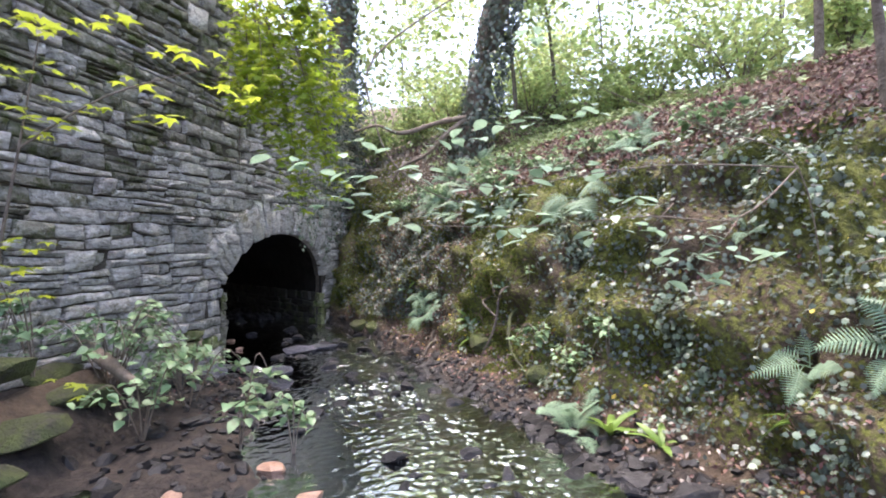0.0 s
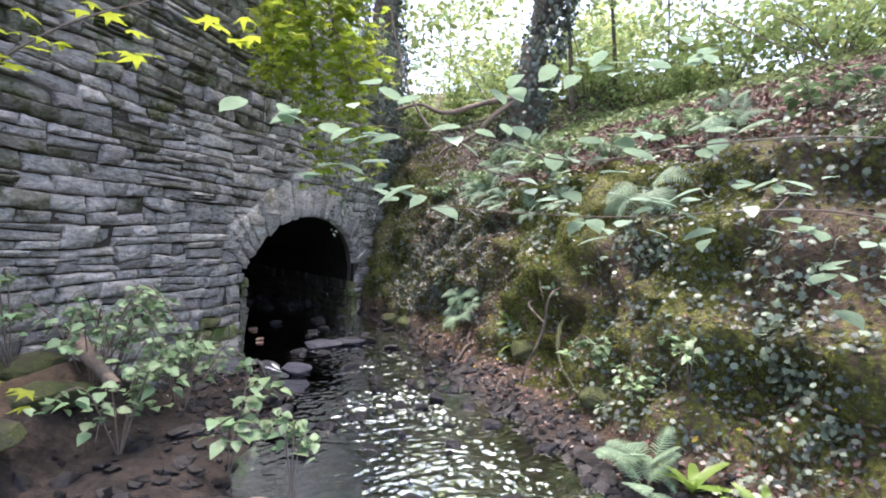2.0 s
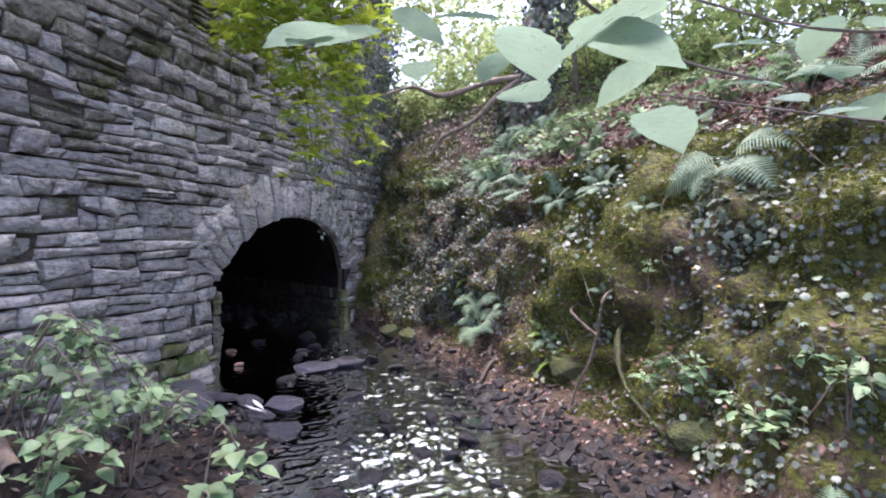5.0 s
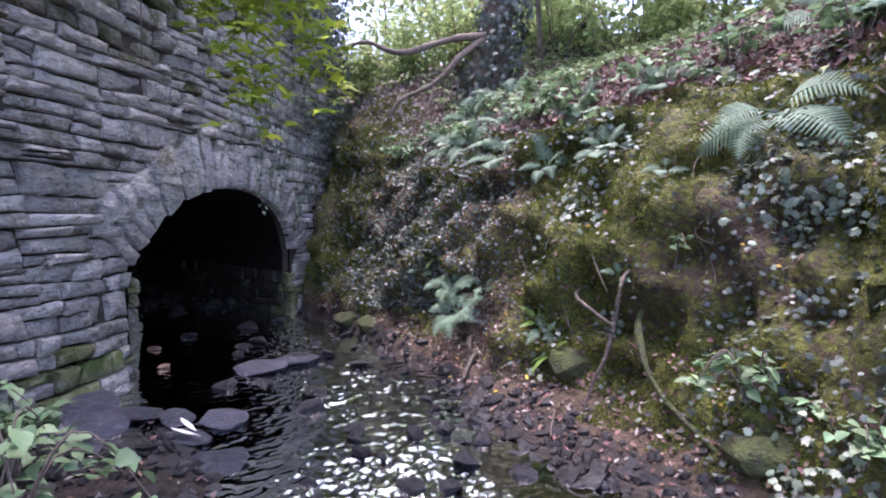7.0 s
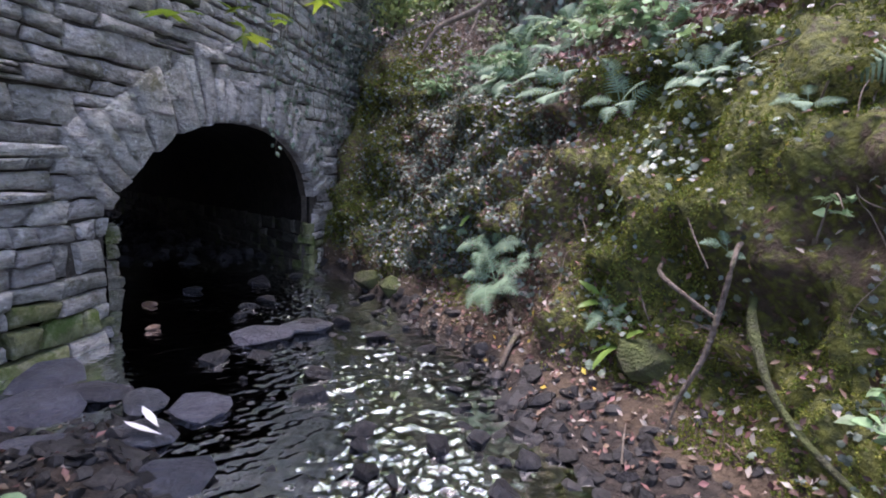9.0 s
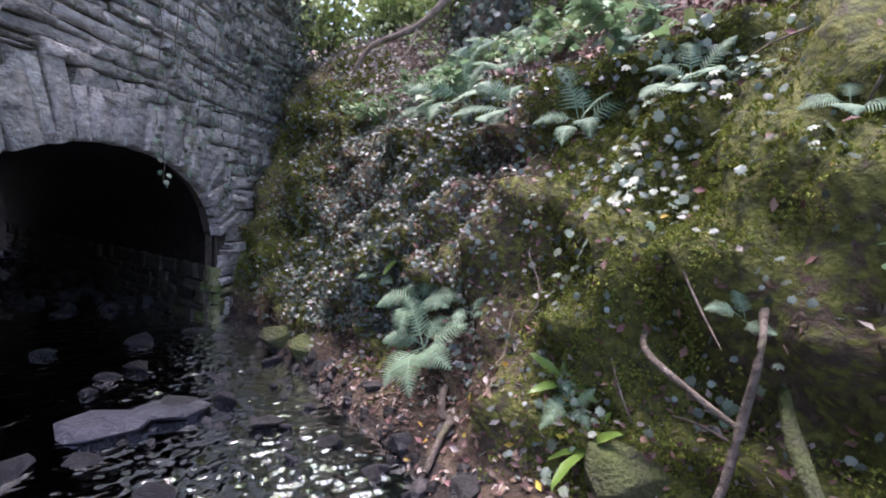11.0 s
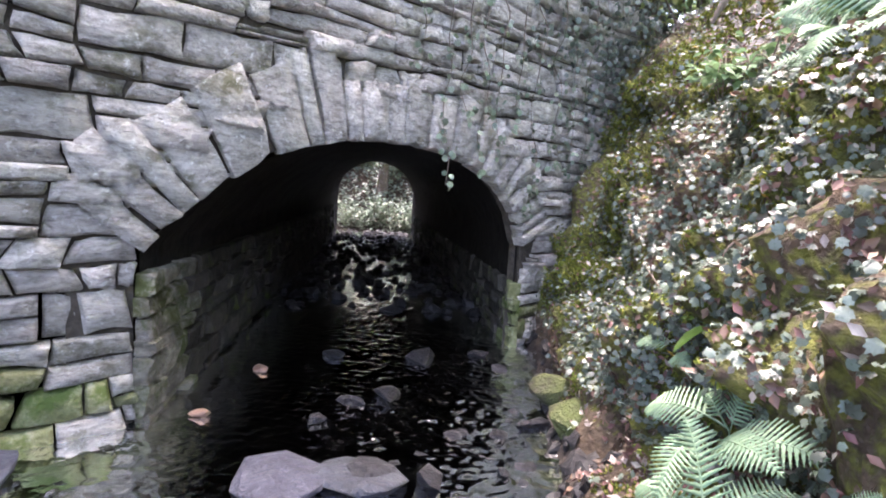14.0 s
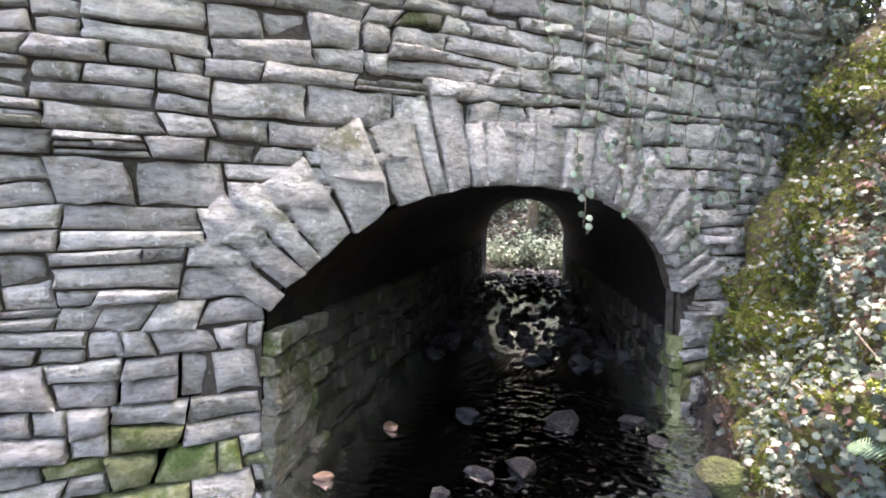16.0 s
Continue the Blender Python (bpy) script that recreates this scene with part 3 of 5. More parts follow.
def rock(x, y, z, size, tall=0.6, turn=0.0, mat=ROCK, label="dark wet angular stone lying in the stream", name="stream_rock", seed=0):
    rng = random.Random(seed * 7 + int(x * 100))
    k = (14 + rng.randrange(8) if mat is not ROCK or name == "slate_slab" else rng.randrange(14), mat.name)
    if k not in ROCK_SHARED:
        ROCK_SHARED[k] = ROCKS[k[0]][0].copy()
        ROCK_SHARED[k].materials.append(mat)
    me = ROCK_SHARED[k]
    ob = new(name, me)
    ob.matrix_world = pose(x, y, z, rng.uniform(-12, 12), rng.uniform(-12, 12), turn) @ Matrix.Diagonal((size, size * rng.uniform(0.65, 0.9), size * tall, 1))
    return tagged(ob, label, "rock", group="stones in the stream")


GROUND_C = GV[GF].mean(1)
_e1, _e2 = GV[GF[:, 1]] - GV[GF[:, 0]], GV[GF[:, 3]] - GV[GF[:, 0]]
GROUND_NRM = np.cross(_e1, _e2)
GROUND_AREA = np.linalg.norm(GROUND_NRM, axis=1)
GROUND_NRM = -GROUND_NRM / GROUND_AREA[:, None]
GROUND_FQ, GROUND_FA = GQ[GF].mean(1), GA[GF].mean(1)


def sample_ground(weight, count, seed):
    """Random places on the ground, with their normals, by a weight for each cell."""
    r = np.random.RandomState(seed)
    w = np.clip(weight, 0, None) * GROUND_AREA
    i = r.choice(len(w), count, p=w / w.sum())
    uv = r.rand(count, 2)
    p = GV[GF[i, 0]] + (GV[GF[i, 1]] - GV[GF[i, 0]]) * uv[:, :1] + (GV[GF[i, 3]] - GV[GF[i, 0]]) * uv[:, 1:]
    return p, GROUND_NRM[i]


def joined(name, template, places, frames, sizes, mat, smooth=True):
    """Many copies of one small shape as one mesh."""
    v, f = template
    n = len(places)
    out = np.einsum("nij,vj->nvi", frames, v) * np.asarray(sizes).reshape(n, 1, -1) + places[:, None, :]
    faces = (f[None] + (np.arange(n) * len(v))[:, None, None]).reshape(-1, f.shape[1])
    return raw(name, out.reshape(-1, 3), faces, mat, smooth)


def frames_on(normals, seed, tilt=0.4, spin=None):
    """A turned frame on each normal, leaning by chance."""
    r = np.random.RandomState(seed)
    n = normals + r.randn(*normals.shape) * tilt
    n /= np.linalg.norm(n, axis=1)[:, None]
    h = r.randn(*normals.shape)
    x = np.cross(h, n)
    x /= np.linalg.norm(x, axis=1)[:, None]
    y = np.cross(n, x)
    return np.stack([x, y, n], 2)


def build_pebbles():
    near = (np.abs(GROUND_FA + 0.5) < 7) & (GROUND_C[:, 2] < 0.14) & (GROUND_C[:, 2] > -0.2) & (GROUND_FQ > -4.2)
    right = near * (0.10 + np.exp(-((GROUND_FQ + 0.35) / 0.3) ** 2) * 2.0 + 2.2 * np.exp(-(((GROUND_C[:, 0] + 2.3) / 0.8) ** 2 + ((GROUND_C[:, 1] - 6) / 0.7) ** 2)) + 0.8 * np.exp(-(((GROUND_C[:, 0] + 1.7) / 0.5) ** 2 + ((GROUND_C[:, 1] - 4.2) / 1.0) ** 2)))
    for k in range(5):
        p, n = sample_ground(right, 620, 40 + k)
        r = np.random.RandomState(k)
        v, f = GRAVEL[k][1], GRAVEL[k][2]
        me = joined("pebbles", (v, f), p + n * 0.01, frames_on(n, k, 0.2), np.exp(r.randn(len(p)) * 0.45) * 0.075, PEBBLE, False)
        tagged(new("pebbles", me), "wet grey stones and gravel of the stream bed", "pebbles", kind="stuff")


build_pebbles()


def build_mouth_stones():
    """Coursed stones on the inner sides of the culvert just behind its mouth."""
    rng = random.Random(17)
    for s, far_side, ln, top in ((0.0, -1.05, 10.5, 0.8), (3.0, 1.05, 9.5, 0.58)):
        a = on_wall(s, 0, 0.0)
        b = FAR_C + FAR_SIDE * far_side
        way = (b - a) / np.linalg.norm(b - a)
        inner = np.array([way[1], -way[0], 0.0]) * (1 if s == 0 else -1)
        near_, deep_, z = [], [], -0.1
        while z < top:
            h, t = rng.uniform(0.08, 0.19), rng.uniform(-0.03, 0.0)
            while t < ln:
                w = rng.uniform(0.16, 0.5)
                r = [rng.uniform(-0.015, 0.015) for _ in range(4)]
                v, f = cleft(((t, z + r[0]), (t + w - 0.008, z + r[1]), (t + w - 0.008, z + h + r[2]), (t, z + h + r[3])), rng.uniform(0.03, 0.075), rng)
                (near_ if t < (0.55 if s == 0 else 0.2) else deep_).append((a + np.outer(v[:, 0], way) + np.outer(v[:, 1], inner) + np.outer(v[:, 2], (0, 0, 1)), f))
                t += w
            z += h
        # shade painted by depth: mossy stone as the left side's middle tone, then LINING
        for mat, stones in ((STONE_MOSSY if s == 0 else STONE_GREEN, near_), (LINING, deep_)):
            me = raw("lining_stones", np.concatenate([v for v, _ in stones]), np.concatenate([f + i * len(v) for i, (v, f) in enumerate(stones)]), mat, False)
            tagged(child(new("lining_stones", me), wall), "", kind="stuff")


build_mouth_stones()


# ---- plant helpers ----
def leaf_shape(outline, fold=0.25, droop=0.3):
    """A leaf one unit long, along y: a folded blade on a drooping midrib. outline: rows of place and half width."""
    v, f = [], []
    for t, w in outline:
        z = -droop * t * t
        v += [(-w, t, z + fold * w), (0, t, z), (w, t, z + fold * w)]
    for i in range(len(outline) - 1):
        a, b = 3 * i, 3 * i + 3
        f += [(a, a + 1, b), (a + 1, b + 1, b), (a + 1, a + 2, b + 1), (a + 2, b + 2, b + 1)]
    return np.array(v, float), np.array(f)


def lobed_shape(lobes, depth=0.45, cup=0.12):
    """A palmate leaf: pointed lobes round the stalk. lobes: rows of angle and length."""
    v, f = [(0, 0.12, 0)], []
    for i, (ang, ln) in enumerate(lobes):
        a = radians(ang)
        v.append((ln * math.sin(a), 0.12 + ln * math.cos(a), -cup * ln))
        if i + 1 < len(lobes):
            b = radians((ang + lobes[i + 1][0]) / 2)
            r = depth * min(ln, lobes[i + 1][1])
            v.append((r * math.sin(b), 0.12 + r * math.cos(b), 0.05))
    for i in range(1, len(v) - 1):
        f.append((0, i + 1, i))
    f.append((0, 1, len(v) - 1))
    return np.array(v, float), np.array(f)


IVY = lobed_shape(((-140, 0.46), (-85, 0.54), (-35, 0.58), (0, 0.74), (35, 0.58), (85, 0.54), (140, 0.46)), 0.8, 0.26)
TINY = leaf_shape(((0, 0.05), (0.42, 0.38), (1, 0.01)))
MAPLE = lobed_shape(((-125, 0.4), (-60, 0.75), (0, 0.95), (60, 0.75), (125, 0.4)), 0.42)
DEAD = leaf_shape(((0, 0.03), (0.45, 0.31), (1, 0.02)), 0.55, -0.25)
TUFT = (np.array([(-0.3, 0, 0), (0.3, 0, 0), (0.05, 0.2, 1.0), (0.1, -0.3, 0), (-0.1, 0.3, 0), (-0.5, -0.1, 0.8), (0.0, -0.3, 0), (0.0, 0.3, 0), (0.5, -0.2, 0.85)]), np.array([(0, 1, 2), (3, 4, 5), (6, 7, 8)]))

IVY_LEAF = leaf_material("ivy_leaf", (0.11, 0.145, 0.11), 0.6, (0.2, 0.4), 0.15)
SPRAY_LEAF = leaf_material("pale_ivy_leaf", (0.19, 0.25, 0.17), 0.5, (0.2, 0.4), 0.15)
HERB_LEAF = leaf_material("herb_leaf", (0.21, 0.29, 0.12), 0.4, (0.4, 0.7), 0.3)
BROAD_LEAF = leaf_material("broad_leaf", (0.30, 0.44, 0.31), 0.35, (0.2, 0.4), 0.4, 14)
MAPLE_LEAF = leaf_material("maple_leaf", (0.36, 0.47, 0.05), 0.3, (0.4, 0.6), 0.6)
BRAMBLE_LEAF = leaf_material("bramble_leaf", (0.20, 0.32, 0.16), 0.35, (0.35, 0.6), 0.3)
FERN_LEAF = leaf_material("fern_frond", (0.19, 0.30, 0.18), 0.25, (0.45, 0.7), 0.3)
STRAP_LEAF = leaf_material("strap_fern", (0.15, 0.27, 0.05), 0.2, (0.25, 0.45), 0.3)
WOOD_LEAF = leaf_material("woodland_leaf", (0.40, 0.50, 0.20), 0.45, (0.45, 0.7), 0.55)
MOSS_TUFT = leaf_material("moss_tuft", (0.17, 0.20, 0.03), 0.6, (0.7, 0.95), 0.2)
BROWN_LITTER = leaf_material("brown_dead_leaf", (0.165, 0.095, 0.072), 0.6, (0.5, 0.8), 0.1)
PALE_LITTER = leaf_material("pale_dead_leaf", (0.33, 0.29, 0.25), 0.4, (0.5, 0.8), 0.1)
YELLOW_LITTER = leaf_material("yellow_fallen_leaf", (0.55, 0.40, 0.06), 0.4, (0.45, 0.7), 0.15)
BARK = material("bark", ((0.3, (0.045, 0.036, 0.028)), (0.5, (0.11, 0.09, 0.07)), (0.72, (0.20, 0.17, 0.14))), scale=11, bump=1.0, bump_scale=30, spots=((0.085, 0.10, 0.03), 0.4, 3.0))
TWIG = material("twig_bark", ((0.3, (0.08, 0.06, 0.045)), (0.7, (0.23, 0.19, 0.15))), scale=16, bump=0.5)


def tube(points, radii, sides=7, rough_=0.0, seed=0):
    """A tapered, slightly knotty tube along a smooth line through the points: places and faces."""
    pts = [Vector(p) for p in points]
    line, rad = [], []
    for i in range(len(pts) - 1):
        p0, p1, p2, p3 = pts[max(i - 1, 0)], pts[i], pts[i + 1], pts[min(i + 2, len(pts) - 1)]
        for k in range(5):
            t = k / 5
            line.append(0.5 * ((2 * p1) + (p2 - p0) * t + (2 * p0 - 5 * p1 + 4 * p2 - p3) * t * t + (3 * p1 - p0 - 3 * p2 + p3) * t**3))
            rad.append(radii[i] * (1 - t) + radii[i + 1] * t)
    line.append(pts[-1])
    rad.append(radii[-1])
    v = []
    for i, (c, r) in enumerate(zip(line, rad)):
        d = (line[min(i + 1, len(line) - 1)] - line[max(i - 1, 0)]).normalized()
        x = d.orthogonal().normalized() if abs(d.z) > 0.98 else d.cross(Vector((0, 0, 1))).normalized()
        y = d.cross(x)
        for k in range(sides):
            a = 2 * math.pi * k / sides
            rr = r * (1 + rough_ * noise.noise(Vector((c.x * 6 + math.cos(a) * 1.3 + seed, c.y * 6 + math.sin(a) * 1.3, c.z * 4))))
            v.append(c + (x * math.cos(a) + y * math.sin(a)) * rr)
    n = len(line)
    f = [(i * sides + k, i * sides + (k + 1) % sides, (i + 1) * sides + (k + 1) % sides, (i + 1) * sides + k) for i in range(n - 1) for k in range(sides)]
    return np.array([tuple(p) for p in v]), np.array(f)


def tubes(name, lines, mat, sides=6, rough_=0.3):
    """Several tubes as one mesh. lines: rows of points and radii."""
    vs, fs, base = [], [], 0
    for i, (p, r) in enumerate(lines):
        v, f = tube(p, r, sides, rough_, i * 3.7)
        vs.append(v)
        fs.append(f + base)
        base += len(v)
    return raw(name, np.concatenate(vs), np.concatenate(fs), mat)


def facing(direction, up, seed, wild=0.3):
    """Frames whose y runs along each direction and whose z leans up."""
    r = np.random.RandomState(seed)
    y = direction + r.randn(*direction.shape) * wild
    y /= np.linalg.norm(y, axis=1)[:, None]
    u = up + r.randn(*direction.shape) * wild
    x = np.cross(y, u)
    x /= np.linalg.norm(x, axis=1)[:, None]
    return np.stack([x, y, np.cross(x, y)], 2)


def snap(p):
    """The ground's nearest place to p, and its normal there."""
    i = np.argmin(((GROUND_C - np.asarray(p)) ** 2).sum(1))
    return GROUND_C[i], GROUND_NRM[i]


def ground_z(x, y):
    i = np.argmin((GROUND_C[:, 0] - x) ** 2 + (GROUND_C[:, 1] - y) ** 2)
    return float(GROUND_C[i, 2])


def stuff(name, me, label, category):
    return tagged(new(name, me), label, category, kind="stuff")


# ---- stones in the stream ----
for i, (x, y, size) in enumerate(((-1.4, 6.45, 0.31), (-1.74, 7.7, 0.47), (-0.96, 5.71, 0.2), (-2.66, 9.34, 0.42), (-0.64, 5.95, 0.21), (-0.45, 6.02, 0.2), (-0.24, 5.85, 0.2), (-0.36, 5.58, 0.25),
                                  (0.17, 5.74, 0.24), (-1.13, 7.55, 0.31), (-2.16, 6.99, 0.29), (-2.32, 8.58, 0.32), (-2.42, 8.33, 0.22), (-2.07, 9.59, 0.2), (-2.38, 8.01, 0.2),
                                  (-3.2, 8.88, 0.24), (-2.38, 9.79, 0.26), (-1.39, 8.9, 0.2), (-1.51, 7.95, 0.3), (-1.42, 6.78, 0.26), (-0.33, 3.65, 0.25))):
    rock(x, y, 0.015, size, 0.65, i * 47, seed=i)
for i, (x, y, size) in enumerate(((0.18, 3.75, 0.3), (0.41, 3.4, 0.27), (-1.12, 4.7, 0.3), (-1.04, 6.1, 0.26), (-0.68, 5.33, 0.28), (-0.1, 5.4, 0.3), (0.1, 4.95, 0.34), (-0.49, 5.3, 0.22), (-1.14, 4.3, 0.24), (-0.95, 4.93, 0.26),
                                  (0.5, 4.6, 0.3), (0.7, 4.1, 0.26), (-0.25, 6.4, 0.26), (-0.05, 6.1, 0.22), (-0.5, 7.0, 0.28), (-0.75, 7.35, 0.24), (0.3, 5.3, 0.26), (-0.15, 4.5, 0.24), (-1.9, 7.1, 0.26), (0.85, 3.4, 0.3), (1.15, 3.15, 0.28), (1.35, 3.5, 0.24))):
    rock(x, y, 0.0, size * 0.85, 0.6, i * 71, seed=i + 30)
for i, (x, y, size) in enumerate(((-2.01, 7.47, 0.5), (-1.72, 7.72, 0.5), (-2.71, 6.13, 0.55), (-2.06, 5.94, 0.5), (-1.91, 6.25, 0.42), (-2.38, 5.72, 0.5), (-2.55, 6.4, 0.45), (-1.75, 5.6, 0.4), (-2.95, 6.55, 0.5), (-2.25, 6.3, 0.4))):
    rock(x, y, 0.02 if i > 1 else 0.03, size if i > 1 else size * 1.1, 0.22 if i > 1 else 0.3, i * 33, SLATE, label="flat dark slate slab lying on the gravel", name="slate_slab", seed=i + 60)
RUST = material("rusty_stone", ((0.3, (0.16, 0.09, 0.06)), (0.7, (0.34, 0.22, 0.16))), scale=12, rough=(0.3, 0.6), bump=0.4)
for i, (x, y, size) in enumerate(((-3.3, 8.28, 0.16), (-2.9, 7.6, 0.14), (-1.55, 3.05, 0.2), (-1.11, 3.46, 0.24), (-0.77, 3.05, 0.2))):
    rock(x, y, 0.015, size, 0.6, i * 50, RUST, "small reddish brown stone in the shallow water", "brown_stone", i)
for i, (x, y, z, size, tall) in enumerate(((-1.42, 9.2, 0.12, 0.42, 0.9), (-1.08, 8.85, 0.12, 0.5, 0.95), (-0.72, 8.5, 0.1, 0.46, 0.9), (-0.45, 7.95, 0.06, 0.42, 0.6), (1.84, 3.65, 0.12, 0.5, 0.6), (1.84, 3.3, 0.1, 0.4, 0.6), (2.35, 3.0, 0.15, 0.42, 0.7), (1.5, 3.9, 0.08, 0.36, 0.5), (0.48, 6.4, 0.32, 0.46, 0.9), (0.95, 5.0, 0.28, 0.45, 0.7))):
    rock(x, y, z, size, tall, i * 40, MOSSROCK, "rounded boulder covered with green moss", "mossy_boulder", i + 90)
for i, (x, y, z, size) in enumerate(((-2.6, 3.3, 0.3, 0.6), (-2.75, 3.9, 0.35, 0.7), (-2.5, 2.8, 0.2, 0.55), (-3.0, 3.5, 0.62, 0.65), (-3.2, 4.4, 0.4, 0.6), (-2.95, 2.9, 0.55, 0.6))):
    rock(x, y, z, size, 0.55, i * 20, MOSSROCK, "mossy fallen wall stone on the bank", "fallen_stone", i + 120)


rng_rock = random.Random(77)
for i in range(170):
    a, c = rng_rock.uniform(-2.6, 4.0), -rng_rock.uniform(0.15, 2.3)
    q = BANK_O + BANK_A * a + BANK_N * (c + float(bank_foot(a)))
    if (q - WALL_O) @ WALL_N > 0.9 and (c > -0.7 or i % 2 == 0):
        rock(float(q[0]), float(q[1]), rng_rock.uniform(-0.02, 0.01), rng_rock.uniform(0.06, 0.16), rng_rock.uniform(0.6, 0.95), rng_rock.uniform(0, 360), label="small dark wet stone breaking the water", seed=200 + i)


# stones added along the culvert bed to break up the far mouth's reflection
def build_culvert_stones():
    r = np.random.RandomState(91)
    start = np.array([-2.67, 8.8, 0.0])
    way = (FAR_C - start) / np.linalg.norm(FAR_C - start)
    deep, side = r.uniform(2.0, 12.0, 560), r.uniform(-1.35, 1.35, 560)
    p = start + deep[:, None] * way + side[:, None] * np.array([-way[1], way[0], 0.0]) * np.interp(deep, (2, 11), (1.0, 0.75))[:, None]
    p[:, 2] = r.uniform(-0.035, 0.025, 560)
    me = joined("culvert_stones", (GRAVEL[2][1], GRAVEL[2][2]), p, frames_on(np.tile((0, 0, 1.0), (560, 1)), 9, 0.3), np.exp(r.randn(560) * 0.3) * 0.17, PEBBLE, False)
    stuff("culvert_stones", me, "dark wet stones added inside the culvert to break up reflections", "pebbles")


build_culvert_stones()


# ---- moss, ivy and dead leaves ----
FQ, FA, FZ, FX, FY = GROUND_FQ, GROUND_FA, GROUND_C[:, 2], GROUND_C[:, 0], GROUND_C[:, 1]
PATCH = noise_at(GROUND_C * (np.abs(FA) < 15)[:, None], 1.1, 5.5)
PATCH2 = noise_at(GROUND_C * (np.abs(FA) < 15)[:, None], 1.9, 9.1)
BAR = np.exp(-(((FX + 2.4) / 0.8) ** 2 + ((FY - 5.6) / 0.9) ** 2))
INVIEW = (FA > -4.5) & (FA < 8) & (FQ < 9)
STEEP = INVIEW & (FQ > 0.02) & (FQ < 1.9)


def build_cover():
    p, n = sample_ground(STEEP * np.clip(0.3 + PATCH * 2.2, 0.0, 1), 100000, 1)
    stuff("moss", joined("moss", TUFT, p, frames_on(n, 1, 0.5), np.random.RandomState(1).uniform(0.011, 0.032, len(p)), MOSS_TUFT), "thick yellow-green moss on the steep bank", "moss")
    # ivy: densest on the middle of the bank towards the arch
    dense = STEEP * np.clip(0.05 + 1.3 * np.exp(-((FA - 3.3) / 1.2) ** 2) * (FQ > 0.12) + 0.16 * np.clip(PATCH2 * 2, 0, 1) + 0.06 * (FA > 5) + 0.3 * (FA < -0.4), 0, 2)
    p, n = sample_ground(dense, 23000, 2)
    r = np.random.RandomState(2)
    stuff("ivy_carpet", joined("ivy_carpet", IVY, p + n * r.uniform(0.01, 0.07, (len(p), 1)), frames_on(n * 0.7 + np.array([0, 0, 0.5]), 2, 0.45), r.uniform(0.02, 0.042, len(p)), IVY_LEAF), "small glossy ivy leaves creeping over the bank", "ivy")
    p, n = sample_ground(STEEP * np.clip(PATCH2 - 0.05, 0, 1) * (FA < 1.2) * (FA > -3.5), 1700, 12)
    stuff("ivy_sprays", joined("ivy_sprays", IVY, p + n * r.uniform(0.03, 0.1, (len(p), 1)), frames_on(n * 0.7 + np.array([0, 0, 0.5]), 12, 0.4), r.uniform(0.028, 0.055, len(p)), SPRAY_LEAF), "larger pale ivy leaves in patches over moss", "ivy")
    slope = INVIEW & (FQ > 1.2)
    low = INVIEW & (np.abs(FQ + 0.0) < 0.3) & (FA > -3.5) & (FA < 3)
    spots = slope * np.clip(0.6 + PATCH, 0.1, 1.5) * np.exp(-np.clip(FQ - 2, 0, 9) * 0.25) + low * 0.6 + STEEP * (0.07 + 0.1 * (FA > 1.5)) + 0.5 * BAR + STEEP * 1.3 * np.exp(-((FA - 3.2) / 1.5) ** 2)
    for k, (mat, count, nm, lab) in enumerate(((BROWN_LITTER, 26000, "brown_litter", "brown dead leaves lying on the woodland slope"), (PALE_LITTER, 9000, "pale_litter", "pale dry dead leaves lying on the bank"), (YELLOW_LITTER, 200, "yellow_litter", "yellow fallen leaves scattered over the bank"))):
        p, n = sample_ground(spots if k < 2 else STEEP * 1.0 + low, count, 20 + k)
        r = np.random.RandomState(50 + k)
        stuff(nm, joined(nm, DEAD, p + n * 0.012, frames_on(n, 30 + k, 0.35), r.uniform(0.02, 0.052, len(p)), mat), lab, "dead leaves")
    p, n = sample_ground(INVIEW * (FQ > 1.25) * (FQ < 5) * (FA < 3) * np.clip(1.6 - 0.3 * FQ, 0.2, 1.2), 12000, 63)
    r = np.random.RandomState(63)
    stuff("slope_litter", joined("slope_litter", DEAD, p + n * 0.02, frames_on(n, 64, 0.45), r.uniform(0.045, 0.085, len(p)), BROWN_LITTER), "thick mauve-brown leaf litter on the upper slope", "dead leaves")
    p, n = sample_ground(INVIEW * (FQ > 1.3) * (FQ < 6) * (FA > -1) * np.clip(1.2 - 0.15 * FQ, 0.2, 1.2), 7000, 65)
    stuff("pale_slope_litter", joined("pale_slope_litter", DEAD, p + n * 0.025, frames_on(n, 66, 0.5), np.random.RandomState(65).uniform(0.04, 0.085, len(p)), PALE_LITTER), "pale dry leaves strewn over the upper slope", "dead leaves")
    herb = INVIEW * (FQ > 1.0) * np.clip(PATCH2 * 0.6 + (FA > 2) * (FQ > 2) * 0.6 + (FQ > 3.2) * 0.7, 0, 2)
    p, n = sample_ground(herb, 13000, 60)
    r = np.random.RandomState(60)
    stuff("undergrowth", joined("undergrowth", TINY, p + np.array([0, 0, 1]) * r.uniform(0.02, 0.35, (len(p), 1)) * np.clip(FQ.mean(), 1, 1), frames_on(n * 0.3 + np.array([0, 0, 0.7]), 61, 0.4), r.uniform(0.05, 0.12, len(p)), HERB_LEAF), "low green herbs and seedlings on the slope", "undergrowth")
    # sticks
    lines = []
    p, n = sample_ground(STEEP * 1.0 + slope * 0.4 + low * 0.5, 130, 70)
    r = random.Random(8)
